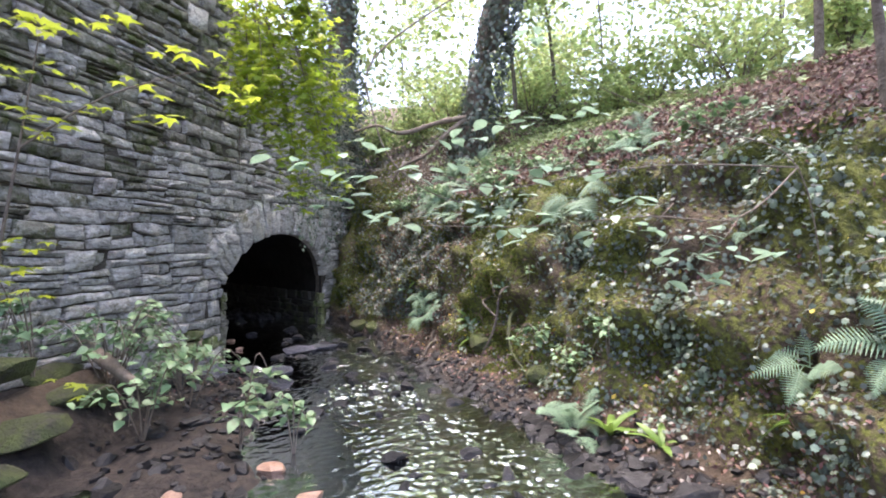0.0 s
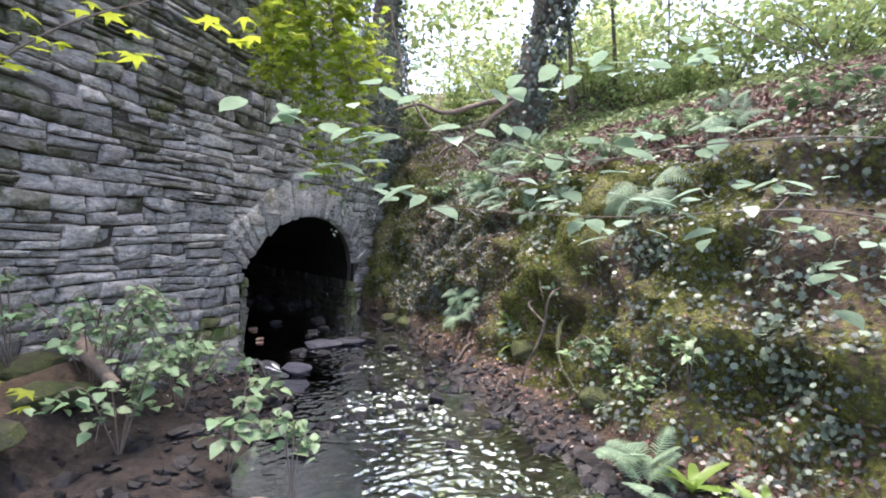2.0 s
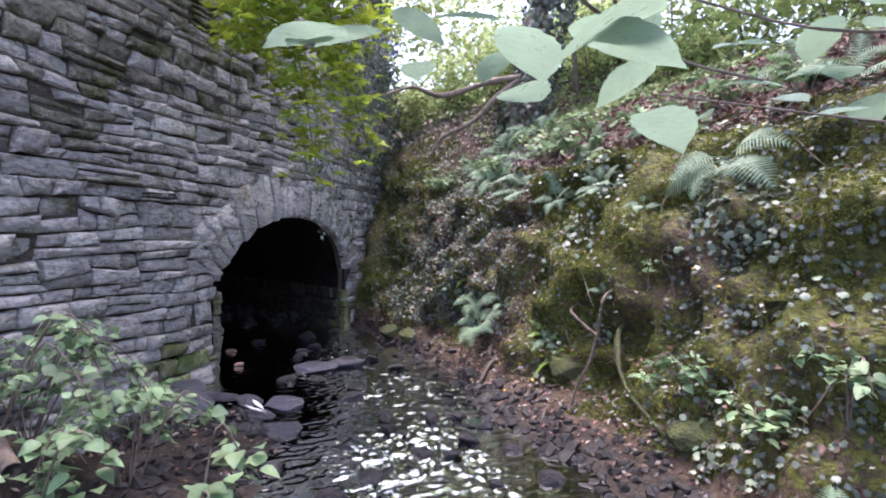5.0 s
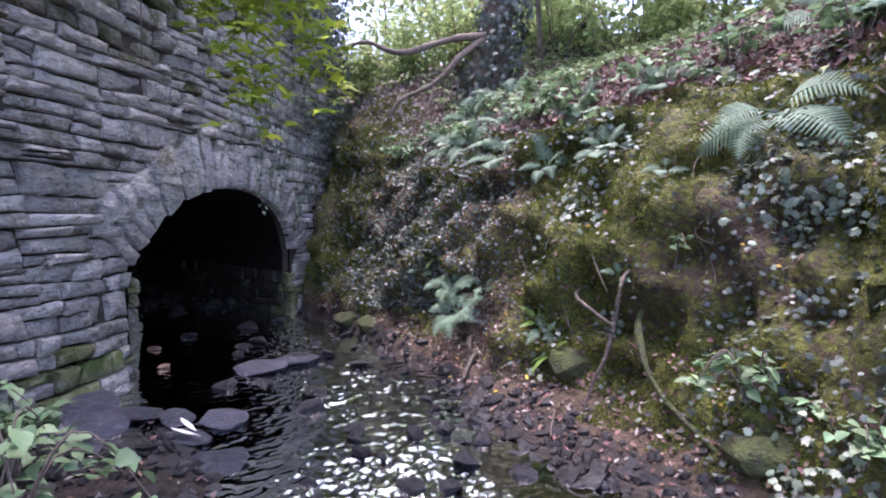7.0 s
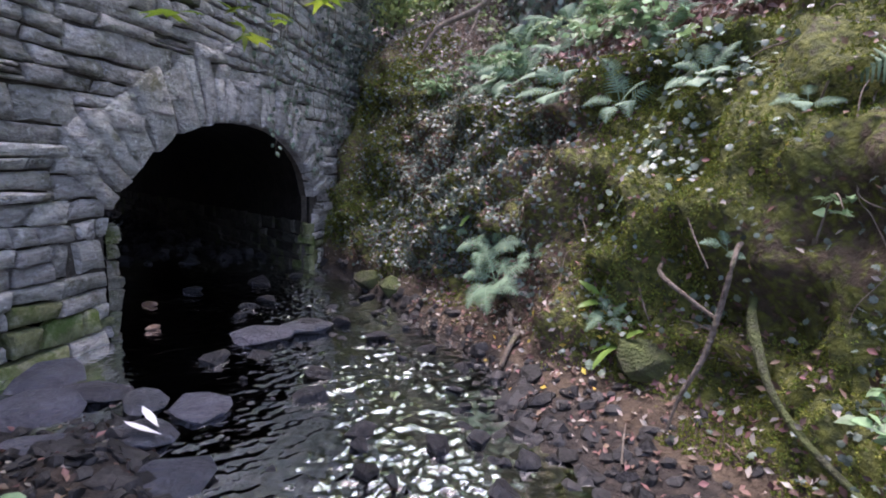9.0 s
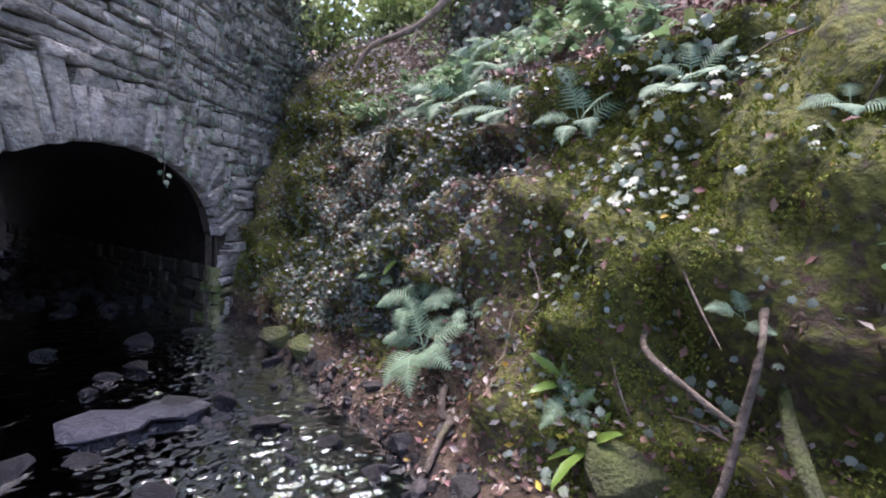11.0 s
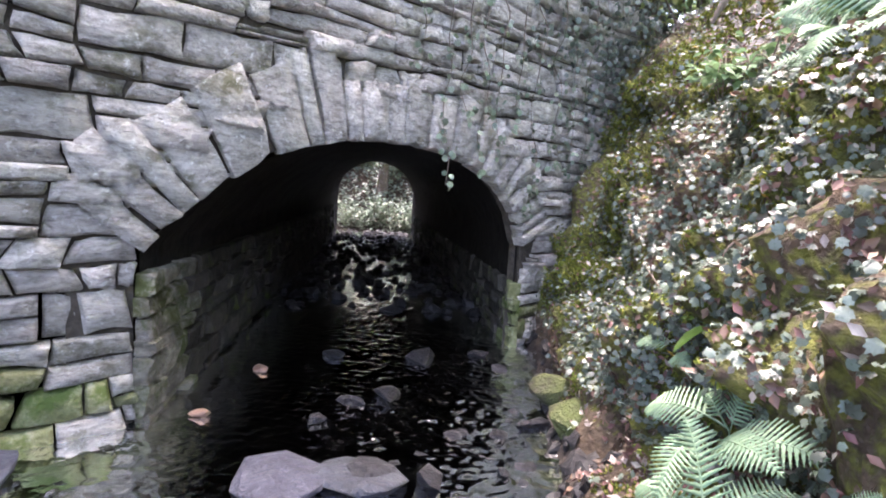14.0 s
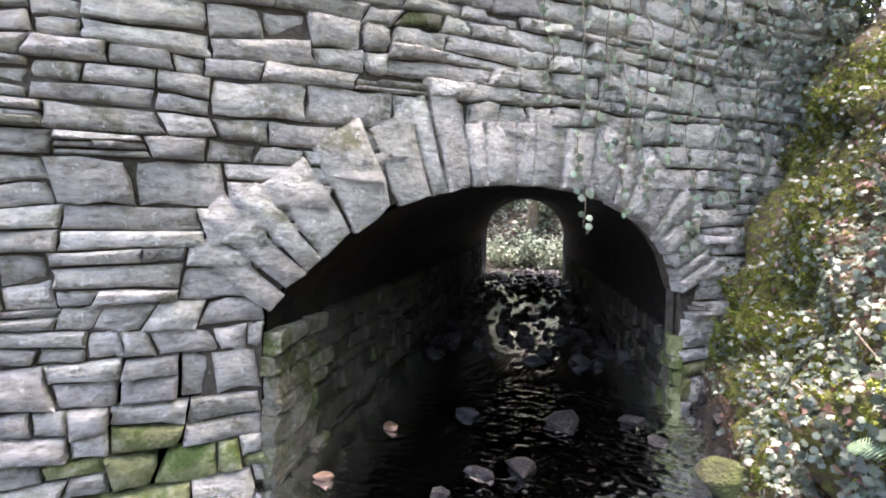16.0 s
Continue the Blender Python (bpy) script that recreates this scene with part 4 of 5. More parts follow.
    for a, m in zip(p, n):
        d = Vector((r.uniform(-1, 1), r.uniform(-1, 1), r.uniform(-0.8, 0.3))).normalized()
        d = (d - Vector(m) * d.dot(Vector(m)) * 0.8).normalized()
        ln = r.uniform(0.1, 0.4)
        a = Vector(a) + Vector(m) * 0.02
        mid = a + d * ln * 0.5 + Vector(m) * r.uniform(0, 0.06)
        lines.append(((a, mid, a + d * ln), (0.006, 0.005, 0.002)))
    stuff("twigs", tubes("twigs", lines, TWIG, 5), "thin dry twigs and rootlets over the bank", "twigs")


build_cover()


# ---- ivy on the wall ----
def build_wall_ivy():
    r = np.random.RandomState(5)
    n = 2600
    s, z = r.uniform(1.8, WALL_RIGHT + 0.1, n * 3), r.uniform(1.7, WALL_TOP + 0.3, n * 3)
    keep = r.rand(n * 3) < np.clip((s - 2.4) / 1.6, 0, 1) ** 1.3 * np.clip((z - 1.75 - 0.35 * (4.0 - s)) / 1.0, 0, 1) + np.clip((z - 3.4) / 1.2, 0, 1) * np.clip((s - 1.2) / 2, 0, 1)
    keep &= noise_at(np.c_[s, z, s * 0], 1.8, 2.0) > -0.28
    s, z = s[keep][:n], z[keep][:n]
    p = WALL_O + s[:, None] * WALL_U + (r.uniform(0.04, 0.2, len(s)) * (0.7 + (z > 3)))[:, None] * WALL_N + z[:, None] * np.array([0, 0, 1])
    fr = facing(np.tile((0, 0, -1.0), (len(s), 1)), np.tile(WALL_N, (len(s), 1)), 6, 0.5)
    ivy = stuff("wall_ivy", joined("wall_ivy", IVY, p, fr, r.uniform(0.03, 0.06, len(s)), IVY_LEAF), "dark glossy ivy hanging over the bridge wall", "ivy")
    return ivy


build_wall_ivy()


def ivy_strand(s, z0, z1, out, seed):
    """A trailing ivy stem with a few leaves, hanging in front of the wall."""
    r = random.Random(seed)
    root = tagged(new("ivy_strand"), "thin trailing ivy stem hanging down the wall face", "ivy", group="ivy strands over the arch")
    root.location = on_wall(s, z0, out)
    n = max(3, int((z0 - z1) / 0.2))
    pts = [Vector((r.uniform(-0.05, 0.05) * (i > 0), r.uniform(-0.03, 0.03), -(z0 - z1) * i / n)) for i in range(n + 1)]
    child(new("stem", tubes("stem", [(pts, [0.006 - 0.004 * i / n for i in range(n + 1)])], TWIG, 5)), root)
    q = np.array([tuple(pts[min(n, int(r.random() ** 0.6 * (n + 1)))] + Vector((r.uniform(-0.05, 0.05), r.uniform(-0.05, 0.05), r.uniform(-0.1, 0.1)))) for _ in range(int(12 + (z0 - z1) * 16))])
    fr = facing(np.tile((0.2, 0, -1.0), (len(q), 1)), np.tile(WALL_N, (len(q), 1)), seed, 0.5)
    child(new("foliage", joined("foliage", IVY, q, fr, np.random.RandomState(seed).uniform(0.035, 0.06, len(q)), SPRAY_LEAF)), root)


for i, (s, z0, z1) in enumerate(((1.95, 3.3, 1.42), (2.15, 3.1, 1.95), (2.5, 3.2, 1.75), (2.75, 2.9, 2.0), (2.95, 3.4, 1.3), (3.2, 3.2, 1.7), (3.45, 3.3, 1.6), (3.7, 3.2, 1.5), (1.7, 3.2, 2.3), (2.35, 3.0, 1.6))):
    ivy_strand(s, z0, z1, 0.09, i)


# ---- ferns ----
def frond_mesh(length, pairs, droop, seed):
    """One fern frond: a stalk that arches over, with toothed leaflets in pairs."""
    r = random.Random(seed)
    v, f = [], []
    spine = []
    for i in range(pairs + 7):
        t = i / (pairs + 6)
        spine.append(Vector((0.04 * math.sin(t * 3 + seed), length * t * (1 - 0.18 * t), length * (0.7 * t - droop * t * t))))
    sv, sf = tube(spine, [0.005 * length / 0.5 * (1 - 0.8 * i / len(spine)) + 0.001 for i in range(len(spine))], 4)
    sf = np.concatenate([sf[:, [0, 1, 2]], sf[:, [0, 2, 3]]])
    base = len(sv)
    for i in range(4, len(spine) - 1):
        t = i / (len(spine) - 1)
        ln = length * 0.21 * math.sin(math.pi * min(1, 0.18 + 0.82 * t) ** 0.9) * r.uniform(0.9, 1.08) + 0.008
        c, d = spine[i], (spine[i + 1] - spine[i - 1]).normalized()
        for sgn in (-1, 1):
            side = Vector((sgn, 0, 0))
            way = (side * 0.93 + d * 0.36).normalized()
            nrm = side.cross(d) * sgn
            w = length / pairs * 0.26
            rows = 6
            k0 = base + len(v)
            for j in range(rows + 1):
                u = j / rows
                half = w * (1 - u) ** 0.7 * (1.0 if j % 2 else 0.72) + 0.0008
                m = c + way * ln * u - Vector((0, 0, 1)) * 0.12 * ln * u * u
                v += [m - d * half - nrm * 0.002, m + nrm * 0.004, m + d * half - nrm * 0.002]
            for j in range(rows):
                a, b = k0 + 3 * j, k0 + 3 * j + 3
                f += [(a, a + 1, b), (a + 1, b + 1, b), (a + 1, a + 2, b + 1), (a + 2, b + 2, b + 1)]
    return raw("frond", np.concatenate([sv, np.array([tuple(p) for p in v])]), np.concatenate([sf, np.array(f)]), FERN_LEAF)


FRONDS = [frond_mesh(0.5, 14, d, k) for k, d in enumerate((0.35, 0.5, 0.65, 0.8))]


def fern(p, size, fronds, seed, lean=0.5, proud=0.03, turns=(), label="green fern with arching toothed fronds on the bank"):
    r = random.Random(seed)
    q, n = snap(p)
    root = tagged(new("fern"), label, "fern", group="ferns on the bank")
    axis = (Vector((-0.6, -0.7, 0.3)) * lean + Vector((0, 0, 1)) * (1 - lean)).normalized()
    root.matrix_world = Matrix.Translation(q + n * proud) @ axis.to_track_quat("Z", "Y").to_matrix().to_4x4()
    for i in range(fronds):
        ob = child(new("frond", FRONDS[r.randrange(4)]), root)
        s = size / 0.5 * r.uniform(0.7, 1.1)
        ob.matrix_basis = pose(0, 0, 0, r.uniform(-15, 25), r.uniform(-10, 10), (turns[i] if turns else 360 * i / fronds) + r.uniform(-1, 1) * (5 if turns else 22)) @ Matrix.Diagonal((s, s, s, 1))
    return root


for i, (x, y, z, size, n) in enumerate(((-0.48, 8.3, 0.85, 0.22, 3), (1.05, 4.12, 0.1, 0.42, 9), (2.07, 2.98, 0.81, 0.42, 6), (2.3, 2.75, 0.9, 0.45, 7), (2.14, 3.7, 1.64, 0.25, 5), (0.57, 7.44, 1.76, 0.4, 7),
                                     (0.26, 10.2, 2.64, 0.6, 8), (0.76, 10.4, 2.97, 0.6, 8), (-0.12, 9.5, 2.17, 0.5, 7), (0.41, 7.98, 1.98, 0.45, 7), (0.1, 8.7, 2.1, 0.5, 7), (0.93, 6.82, 1.77, 0.32, 6), (1.08, 6.13, 1.4, 0.22, 4), (0.86, 6.2, 1.05, 0.16, 3),
                                     (1.0, 7.53, 2.25, 0.4, 7), (1.41, 7.06, 2.34, 0.45, 7), (0.03, 7.32, 0.66, 0.18, 4), (0.32, 6.6, 0.42, 0.22, 5), (0.55, 8.9, 2.35, 0.5, 7), (1.9, 5.3, 2.5, 0.4, 6), (2.3, 6.5, 3.0, 0.5, 6), (0.95, 3.85, 0.1, 0.35, 6))):
    fern((x, y, z), size, n, i, 0.6 if z > 0.2 else 0.15, 0.05)
fern((-0.24, 7.32, 0.42), 0.46, 7, 61, 0.62, 0.12)
fern((-0.42, 7.7, 0.75), 0.36, 6, 62, 0.62, 0.12)
fern((1.5, 5.8, 1.9), 0.62, 6, 63, 0.75, 0.1, (258, 240, 212, 152, 128, 104), "large pale fern with arching fronds high on the bank")


def strap_fern(p, size, blades, seed):
    """A fern with undivided, glossy strap leaves."""
    r = random.Random(seed)
    q, n = snap(p)
    root = tagged(new("strap_fern"), "glossy hart's-tongue fern with undivided strap leaves", "fern", group="ferns on the bank")
    axis = (Vector(n) * 0.4 + Vector((0, 0, 0.6))).normalized()
    root.matrix_world = Matrix.Translation(q) @ axis.to_track_quat("Z", "Y").to_matrix().to_4x4()
    v, f = leaf_shape(((0, 0.03), (0.1, 0.09), (0.3, 0.11), (0.55, 0.12), (0.8, 0.09), (0.93, 0.05), (1, 0.004)), 0.3, 0.55)
    v = v + np.outer(v[:, 1], (0, 0, 0.55)) + np.c_[v[:, 0] * 0, v[:, 0] * 0, 0.012 * np.sin(v[:, 1] * 22)]
    me = raw("blade", v, f, STRAP_LEAF)
    for i in range(blades):
        ob = child(new("blade", me), root)
        s = size * r.uniform(0.7, 1.1)
        ob.matrix_basis = pose(0, 0, 0, r.uniform(0, 35), r.uniform(-12, 12), 360 * i / blades + r.uniform(-25, 25)) @ Matrix.Diagonal((s, s, s, 1))


for i, (x, y, z, size, n) in enumerate(((1.2, 3.8, 0.15, 0.28, 7), (1.88, 3.02, 0.48, 0.3, 7), (0.36, 6.72, 0.5, 0.2, 5), (0.3, 6.5, 0.3, 0.24, 5), (-0.45, 8.2, 0.9, 0.18, 4), (1.45, 3.6, 0.2, 0.22, 5))):
    strap_fern((x, y, z), size, n, i)


# ---- roots and fallen branches ----
def root_limb(name, lines, label, mat=BARK, category="root"):
    lines = [(p, np.interp(np.linspace(0, 1, len(p)), np.linspace(0, 1, len(r)), r)) for p, r in lines]
    ob = new(name, tubes(name, lines, mat, 8, 0.5))
    return tagged(ob, label, category)


def off_bank(points, out):
    """The points, with one between each two, laid a little off the face of the bank."""
    pts = [np.asarray(points[0], float)]
    for a, b in zip(points, points[1:]):
        pts += [(np.asarray(a) + np.asarray(b)) / 2, np.asarray(b, float)]
    found = [snap(p) for p in pts]
    laid = [tuple(q + n * out * (0.35 + 0.3 * (i % 2))) for i, (q, n) in enumerate(found)]
    q, n = found[0]
    return [tuple(q - n * 0.14 + np.array([0, 0, 0.05]))] + laid


root_limb("root", [(((0.95, 6.35, 1.05), (0.73, 6.06, 1.01), (0.63, 5.92, 0.93), (0.6, 5.94, 0.7), (0.55, 5.93, 0.5), (0.45, 5.92, 0.3), (0.4, 5.9, 0.14)), (0.014, 0.013, 0.012, 0.014, 0.012, 0.009, 0.006)), (((0.62, 6.6, 0.85), (0.47, 6.3, 0.82), (0.53, 6.1, 0.74), (0.6, 5.95, 0.68)), (0.013, 0.013, 0.011, 0.009))], "bare forked tree root reaching down the bank")
root_limb("root", [(((0.85, 6.1, 0.75), (0.74, 5.9, 0.66), (0.7, 5.7, 0.5), (0.72, 5.5, 0.36), (0.8, 5.25, 0.24), (0.9, 4.95, 0.12), (1.05, 4.6, 0.08)), (0.022, 0.023, 0.019, 0.015, 0.012, 0.009, 0.005))], "mossy brown root trailing along the foot of the bank", MOSSROCK)
root_limb("root", [(off_bank(((-0.2, 7.35, 0.35), (-0.16, 7.15, 0.2), (-0.2, 6.95, 0.0)), 0.08), (0.02, 0.024, 0.015))], "short bent root at the water's edge")
root_limb("root", [(off_bank(((0.2, 7.1, 1.05), (0.12, 7.05, 0.9), (0.06, 6.98, 0.7), (0.08, 6.9, 0.5)), 0.1), (0.003, 0.004, 0.004, 0.002))], "thin pale rootlet hanging from the bank", TWIG)
root_limb("root", [(off_bank(((1.2, 6.0, 1.75), (1.05, 5.8, 1.3), (1.0, 5.6, 1.0), (0.95, 5.55, 0.8)), 0.06), (0.003, 0.003, 0.0025, 0.002)), (off_bank(((1.05, 5.8, 1.3), (1.12, 5.5, 1.25), (1.2, 5.3, 1.1)), 0.06), (0.003, 0.003, 0.002))], "thin forked twig lying against the moss", TWIG)
root_limb("fallen_branch", [(((-1.75, 10.5, 3.75), (-1.28, 10.5, 3.87), (-0.79, 10.4, 3.7), (-0.06, 10.5, 3.94), (0.45, 10.8, 4.1)), (0.02, 0.03, 0.045, 0.05, 0.06)), (((-1.0, 10.5, 2.75), (-0.8, 10.45, 3.05), (-0.31, 10.45, 3.3), (0.06, 10.5, 3.7), (0.45, 10.8, 4.08)), (0.015, 0.03, 0.04, 0.045, 0.05)), (((-0.31, 10.45, 3.3), (-0.4, 10.3, 3.0), (-0.55, 10.2, 2.8)), (0.02, 0.012, 0.006))], "crooked grey fallen branch caught above the bank", TWIG, "branch")
root_limb("hanging_stem", [(((0.2, 2.9, 2.9), (-0.36, 2.8, 2.45), (-0.354, 2.8, 2.1), (-0.25, 2.8, 1.88), (-0.05, 2.8, 1.73), (0.12, 2.8, 1.68)), (0.005, 0.005, 0.004, 0.004, 0.003, 0.002))], "thin arching bramble stem over the stream", TWIG, "branch")
root_limb("log", [(((1.9, 3.9, 1.1), (2.3, 3.6, 1.15), (2.75, 3.2, 1.2)), (0.05, 0.055, 0.045))], "short rotten log lying on the bank", BARK, "log")
root_limb("log", [(((-3.1, 4.6, 0.62), (-2.7, 4.25, 0.55), (-2.3, 4.0, 0.42)), (0.05, 0.05, 0.035))], "fallen branch lying among brambles by the wall", TWIG, "branch")


quill = raw("feather", *leaf_shape(((0, 0.01), (0.2, 0.05), (0.45, 0.11), (0.75, 0.1), (1, 0.01)), 0.15, -0.1), material("white_feather", ((0.3, (0.6, 0.6, 0.58)), (0.7, (0.8, 0.8, 0.78))), scale=30, bump=0.2))
for fx, fy, turn in ((-1.97, 5.93, 50), (-1.92, 5.86, 80)):
    feather = tagged(new("feather", quill), "white feather lying on the dark slate slabs", "feather", group="feathers on the slabs")
    feather.matrix_world = pose(fx, fy, ground_z(fx, fy) + 0.1, 5, 8, turn) @ Matrix.Diagonal((0.2, 0.2, 0.2, 1))


# ---- saplings with single leaves ----
def sapling(name, leaves, twigs, shape, size, mat, label, seed, lobed=False):
    r = random.Random(seed)
    root = tagged(new(name), label, "sapling")
    root.location = twigs[0][0][0]
    o = Vector(twigs[0][0][0])
    for pts, rad in twigs:
        child(new("branch", tubes("branch", [([Vector(p) - o for p in pts], rad)], TWIG, 6)), root)
    me = [raw("leaf", *(lobed_shape(shape, 0.5, r.uniform(0.05, 0.25)) if lobed else leaf_shape(shape, r.uniform(0.05, 0.18), r.uniform(0.1, 0.35))), mat) for _ in range(5)]
    for p in leaves:
        for k in range(r.choice((5, 6, 6, 7))):
            ob = child(new("leaf", r.choice(me)), root)
            s = size * r.uniform(0.6, 1.15)
            q = Vector(p) - o + Vector((r.uniform(-0.17, 0.17), r.uniform(-0.1, 0.1), r.uniform(-0.05, 0.05))) * (k > 0)
            ob.matrix_basis = pose(*q, r.uniform(-16, 8), r.uniform(-18, 18), r.uniform(0, 360)) @ Matrix.Diagonal((s, s, s, 1))
    return root


BROAD_OUTLINE = ((0, 0.05), (0.07, 0.2), (0.14, 0.27), (0.18, 0.26), (0.28, 0.35), (0.32, 0.335), (0.42, 0.38), (0.46, 0.36), (0.56, 0.365), (0.6, 0.335), (0.69, 0.31), (0.73, 0.27), (0.8, 0.22), (0.84, 0.17), (0.89, 0.1), (1, 0.004))
sapling("hazel_sapling", ((-0.63, 2.5, 1.85), (-0.48, 2.5, 1.68), (-0.36, 2.5, 1.78), (-0.2, 2.4, 1.58), (-0.4, 2.6, 1.97), (-0.07, 2.8, 1.86), (0.05, 2.8, 2.02), (0.14, 2.8, 1.65), (0.29, 2.8, 1.77), (0.48, 2.9, 1.87), (0.49, 2.6, 1.62), (0.68, 2.6, 1.62),
                          (0.82, 2.8, 1.86), (1.03, 2.8, 1.7), (0.87, 2.6, 1.53), (1.08, 2.5, 1.4), (1.22, 2.5, 1.32), (1.45, 2.5, 1.42), (1.29, 2.6, 1.5), (0.38, 2.6, 1.51), (0.45, 2.9, 2.14), (0.85, 2.9, 2.18), (0.42, 2.9, 2.6), (0.23, 2.9, 2.14)),
        [(((2.3, 3.2, 1.1), (2.0, 3.0, 1.9), (1.5, 2.95, 2.1), (0.9, 2.9, 2.3), (0.4, 2.9, 2.6)), (0.005, 0.004, 0.003, 0.002, 0.001)), (((2.0, 3.0, 1.9), (1.3, 2.9, 1.9), (0.8, 2.8, 1.84), (0.3, 2.8, 1.76), (-0.07, 2.8, 1.84), (-0.63, 2.5, 1.82)), (0.006, 0.004, 0.0035, 0.003, 0.002, 0.001)), (((2.0, 3.0, 1.9), (1.5, 2.7, 1.6), (1.0, 2.6, 1.6), (0.4, 2.6, 1.55), (-0.2, 2.4, 1.55)), (0.005, 0.004, 0.003, 0.002, 0.001)), (((1.5, 2.7, 1.6), (1.3, 2.55, 1.45), (1.05, 2.5, 1.36)), (0.003, 0.002, 0.001))],
        [(t, w * 0.86) for t, w in BROAD_OUTLINE], 0.108, BROAD_LEAF, "hazel sapling with broad pale green leaves over the stream", 4)
sapling("maple_sapling", ((-2.23, 2.9, 2.4), (-2.17, 2.9, 2.64), (-2.08, 3.0, 2.27), (-2.4, 3.0, 1.48), (-1.4, 2.9, 2.5), (-2.3, 3.0, 2.08), (-1.57, 3.0, 2.18), (-2.24, 2.8, 2.69), (-1.92, 3.0, 2.75), (-1.79, 3.1, 2.4), (-2.27, 2.8, 2.19), (-1.3, 3.2, 2.39), (-2.25, 3.2, 0.62), (-2.56, 3.2, 1.14), (-2.5, 3.1, 1.3)),
        [(((-2.9, 3.4, 0.5), (-2.6, 3.1, 1.3), (-2.35, 2.95, 2.0), (-2.2, 2.9, 2.6)), (0.014, 0.011, 0.008, 0.003)), (((-2.35, 2.95, 2.0), (-1.9, 3.0, 2.3), (-1.35, 3.0, 2.45)), (0.007, 0.005, 0.002))],
        ((-125, 0.4), (-60, 0.75), (0, 0.95), (60, 0.75), (125, 0.4)), 0.1, MAPLE_LEAF, "young maple with yellow-green leaves beside the bridge wall", 9, True)


def build_maple():
    root = tagged(new("maple_branch"), "hanging maple branch with yellow-green lobed leaves before the wall", "branch")
    r = np.random.RandomState(3)
    rr = random.Random(3)
    lines, pts = [], []
    start = Vector((-2.9, 7.0, 5.2))
    for k in range(11):
        end = Vector((rr.uniform(-2.5, -1.0), rr.uniform(5.3, 6.5), rr.uniform(2.0, 3.9)))
        if k < 2:
            end = Vector((-1.55 + 0.4 * k, 5.9, 1.95 + 0.15 * k))
        mid = start.lerp(end, 0.5) + Vector((0.15, -0.1, 0.5))
        lines.append(((start, mid, end), (0.02, 0.01, 0.003)))
        for _ in range(220):
            t = rr.uniform(0.35, 1.0) ** 0.6
            a = start.lerp(mid, min(1, t * 2)) if t < 0.5 else mid.lerp(end, t * 2 - 1)
            pts.append(tuple(a + Vector((rr.gauss(0, 0.11), rr.gauss(0, 0.11), rr.gauss(0, 0.1)))))
    p = np.array(pts)
    p = p[(p[:, 0] < -0.85) & (p[:, 2] > 1.8) & ((p[:, 0] > -2.2) | (p[:, 2] > 3.0))]
    for line in lines:
        child(new("twig", tubes("twig", [line], TWIG, 5)), root)
    leaves = child(new("foliage", joined("foliage", MAPLE, p, frames_on(np.tile((0, -0.2, 1.0), (len(p), 1)), 4, 0.35), r.uniform(0.08, 0.13, len(p)), MAPLE_LEAF)), root)
    tagged(leaves, kind="stuff")


build_maple()


def bramble(x, y, z, spread, tall, count, size, seed, label):
    """A loose low plant: arching stems with leaflets in threes."""
    rr = random.Random(seed)
    root = tagged(new("bramble"), label, "shrub", group="brambles beside the stream")
    root.location = (x, y, z)
    lines, pts = [], []
    for _ in range(max(3, count // 18)):
        a = rr.uniform(0, 6.283)
        e = Vector((math.cos(a) * spread * rr.uniform(0.4, 1), math.sin(a) * spread * rr.uniform(0.4, 1), tall * rr.uniform(0.2, 0.8)))
        m = e * 0.5 + Vector((0, 0, tall * rr.uniform(0.4, 0.8)))
        lines.append(((Vector((0, 0, -0.1)), m, e), (0.006, 0.005, 0.002)))
        for _ in range(6):
            t = rr.uniform(0.25, 1.0)
            q = m.lerp(e, t * 2 - 1) if t > 0.5 else Vector().lerp(m, t * 2)
            for _ in range(3):
                pts.append(tuple(q + Vector((rr.gauss(0, size * 0.6), rr.gauss(0, size * 0.6), rr.gauss(0, size * 0.25)))))
    p = np.array(pts)
    for line in lines:
        child(new("stem", tubes("stem", [line], TWIG, 4)), root)
    tagged(child(new("foliage", joined("foliage", leaf_shape(((0, 0.05), (0.15, 0.3), (0.4, 0.4), (0.7, 0.26), (1, 0.01))), p, frames_on(np.tile((0, 0, 1.0), (len(p), 1)), seed, 0.3), np.random.RandomState(seed).uniform(0.7, 1.3, len(p)) * size, BRAMBLE_LEAF)), root), kind="stuff")


for i, (a, c) in enumerate(((0.6, 1.25), (1.4, 1.1), (2.2, 1.3), (3.0, 1.2), (3.8, 1.35), (4.4, 1.1), (1.8, 1.7), (2.8, 1.8), (0.2, 1.6), (-0.8, 1.1), (-1.6, 1.3))):
    q = BANK_O + BANK_A * a + BANK_N * c
    bramble(q[0], q[1], ground_z(q[0], q[1]), 0.45, 0.35, 110, 0.08, i + 70, "leafy bramble trailing over the top of the bank")
BR = "green bramble with toothed leaves at the wall's foot"
for i, (x, y, z, sp, tall, n, size) in enumerate(((-3.0, 4.9, 0.2, 0.75, 0.7, 190, 0.075), (-2.7, 4.3, 0.35, 0.7, 0.65, 190, 0.075), (-2.2, 4.6, 0.05, 0.6, 0.6, 170, 0.075), (-2.2, 3.9, 0.1, 0.5, 0.5, 110, 0.075), (-3.2, 4.2, 0.4, 0.6, 0.8, 110, 0.07), (-1.45, 3.8, 0.05, 0.3, 0.55, 70, 0.085), (-1.05, 3.75, 0.05, 0.2, 0.4, 30, 0.07), (-2.6, 5.3, 0.1, 0.5, 0.4, 90, 0.07))):
    bramble(x, y, z, sp, tall, n, size, i + 1, BR)
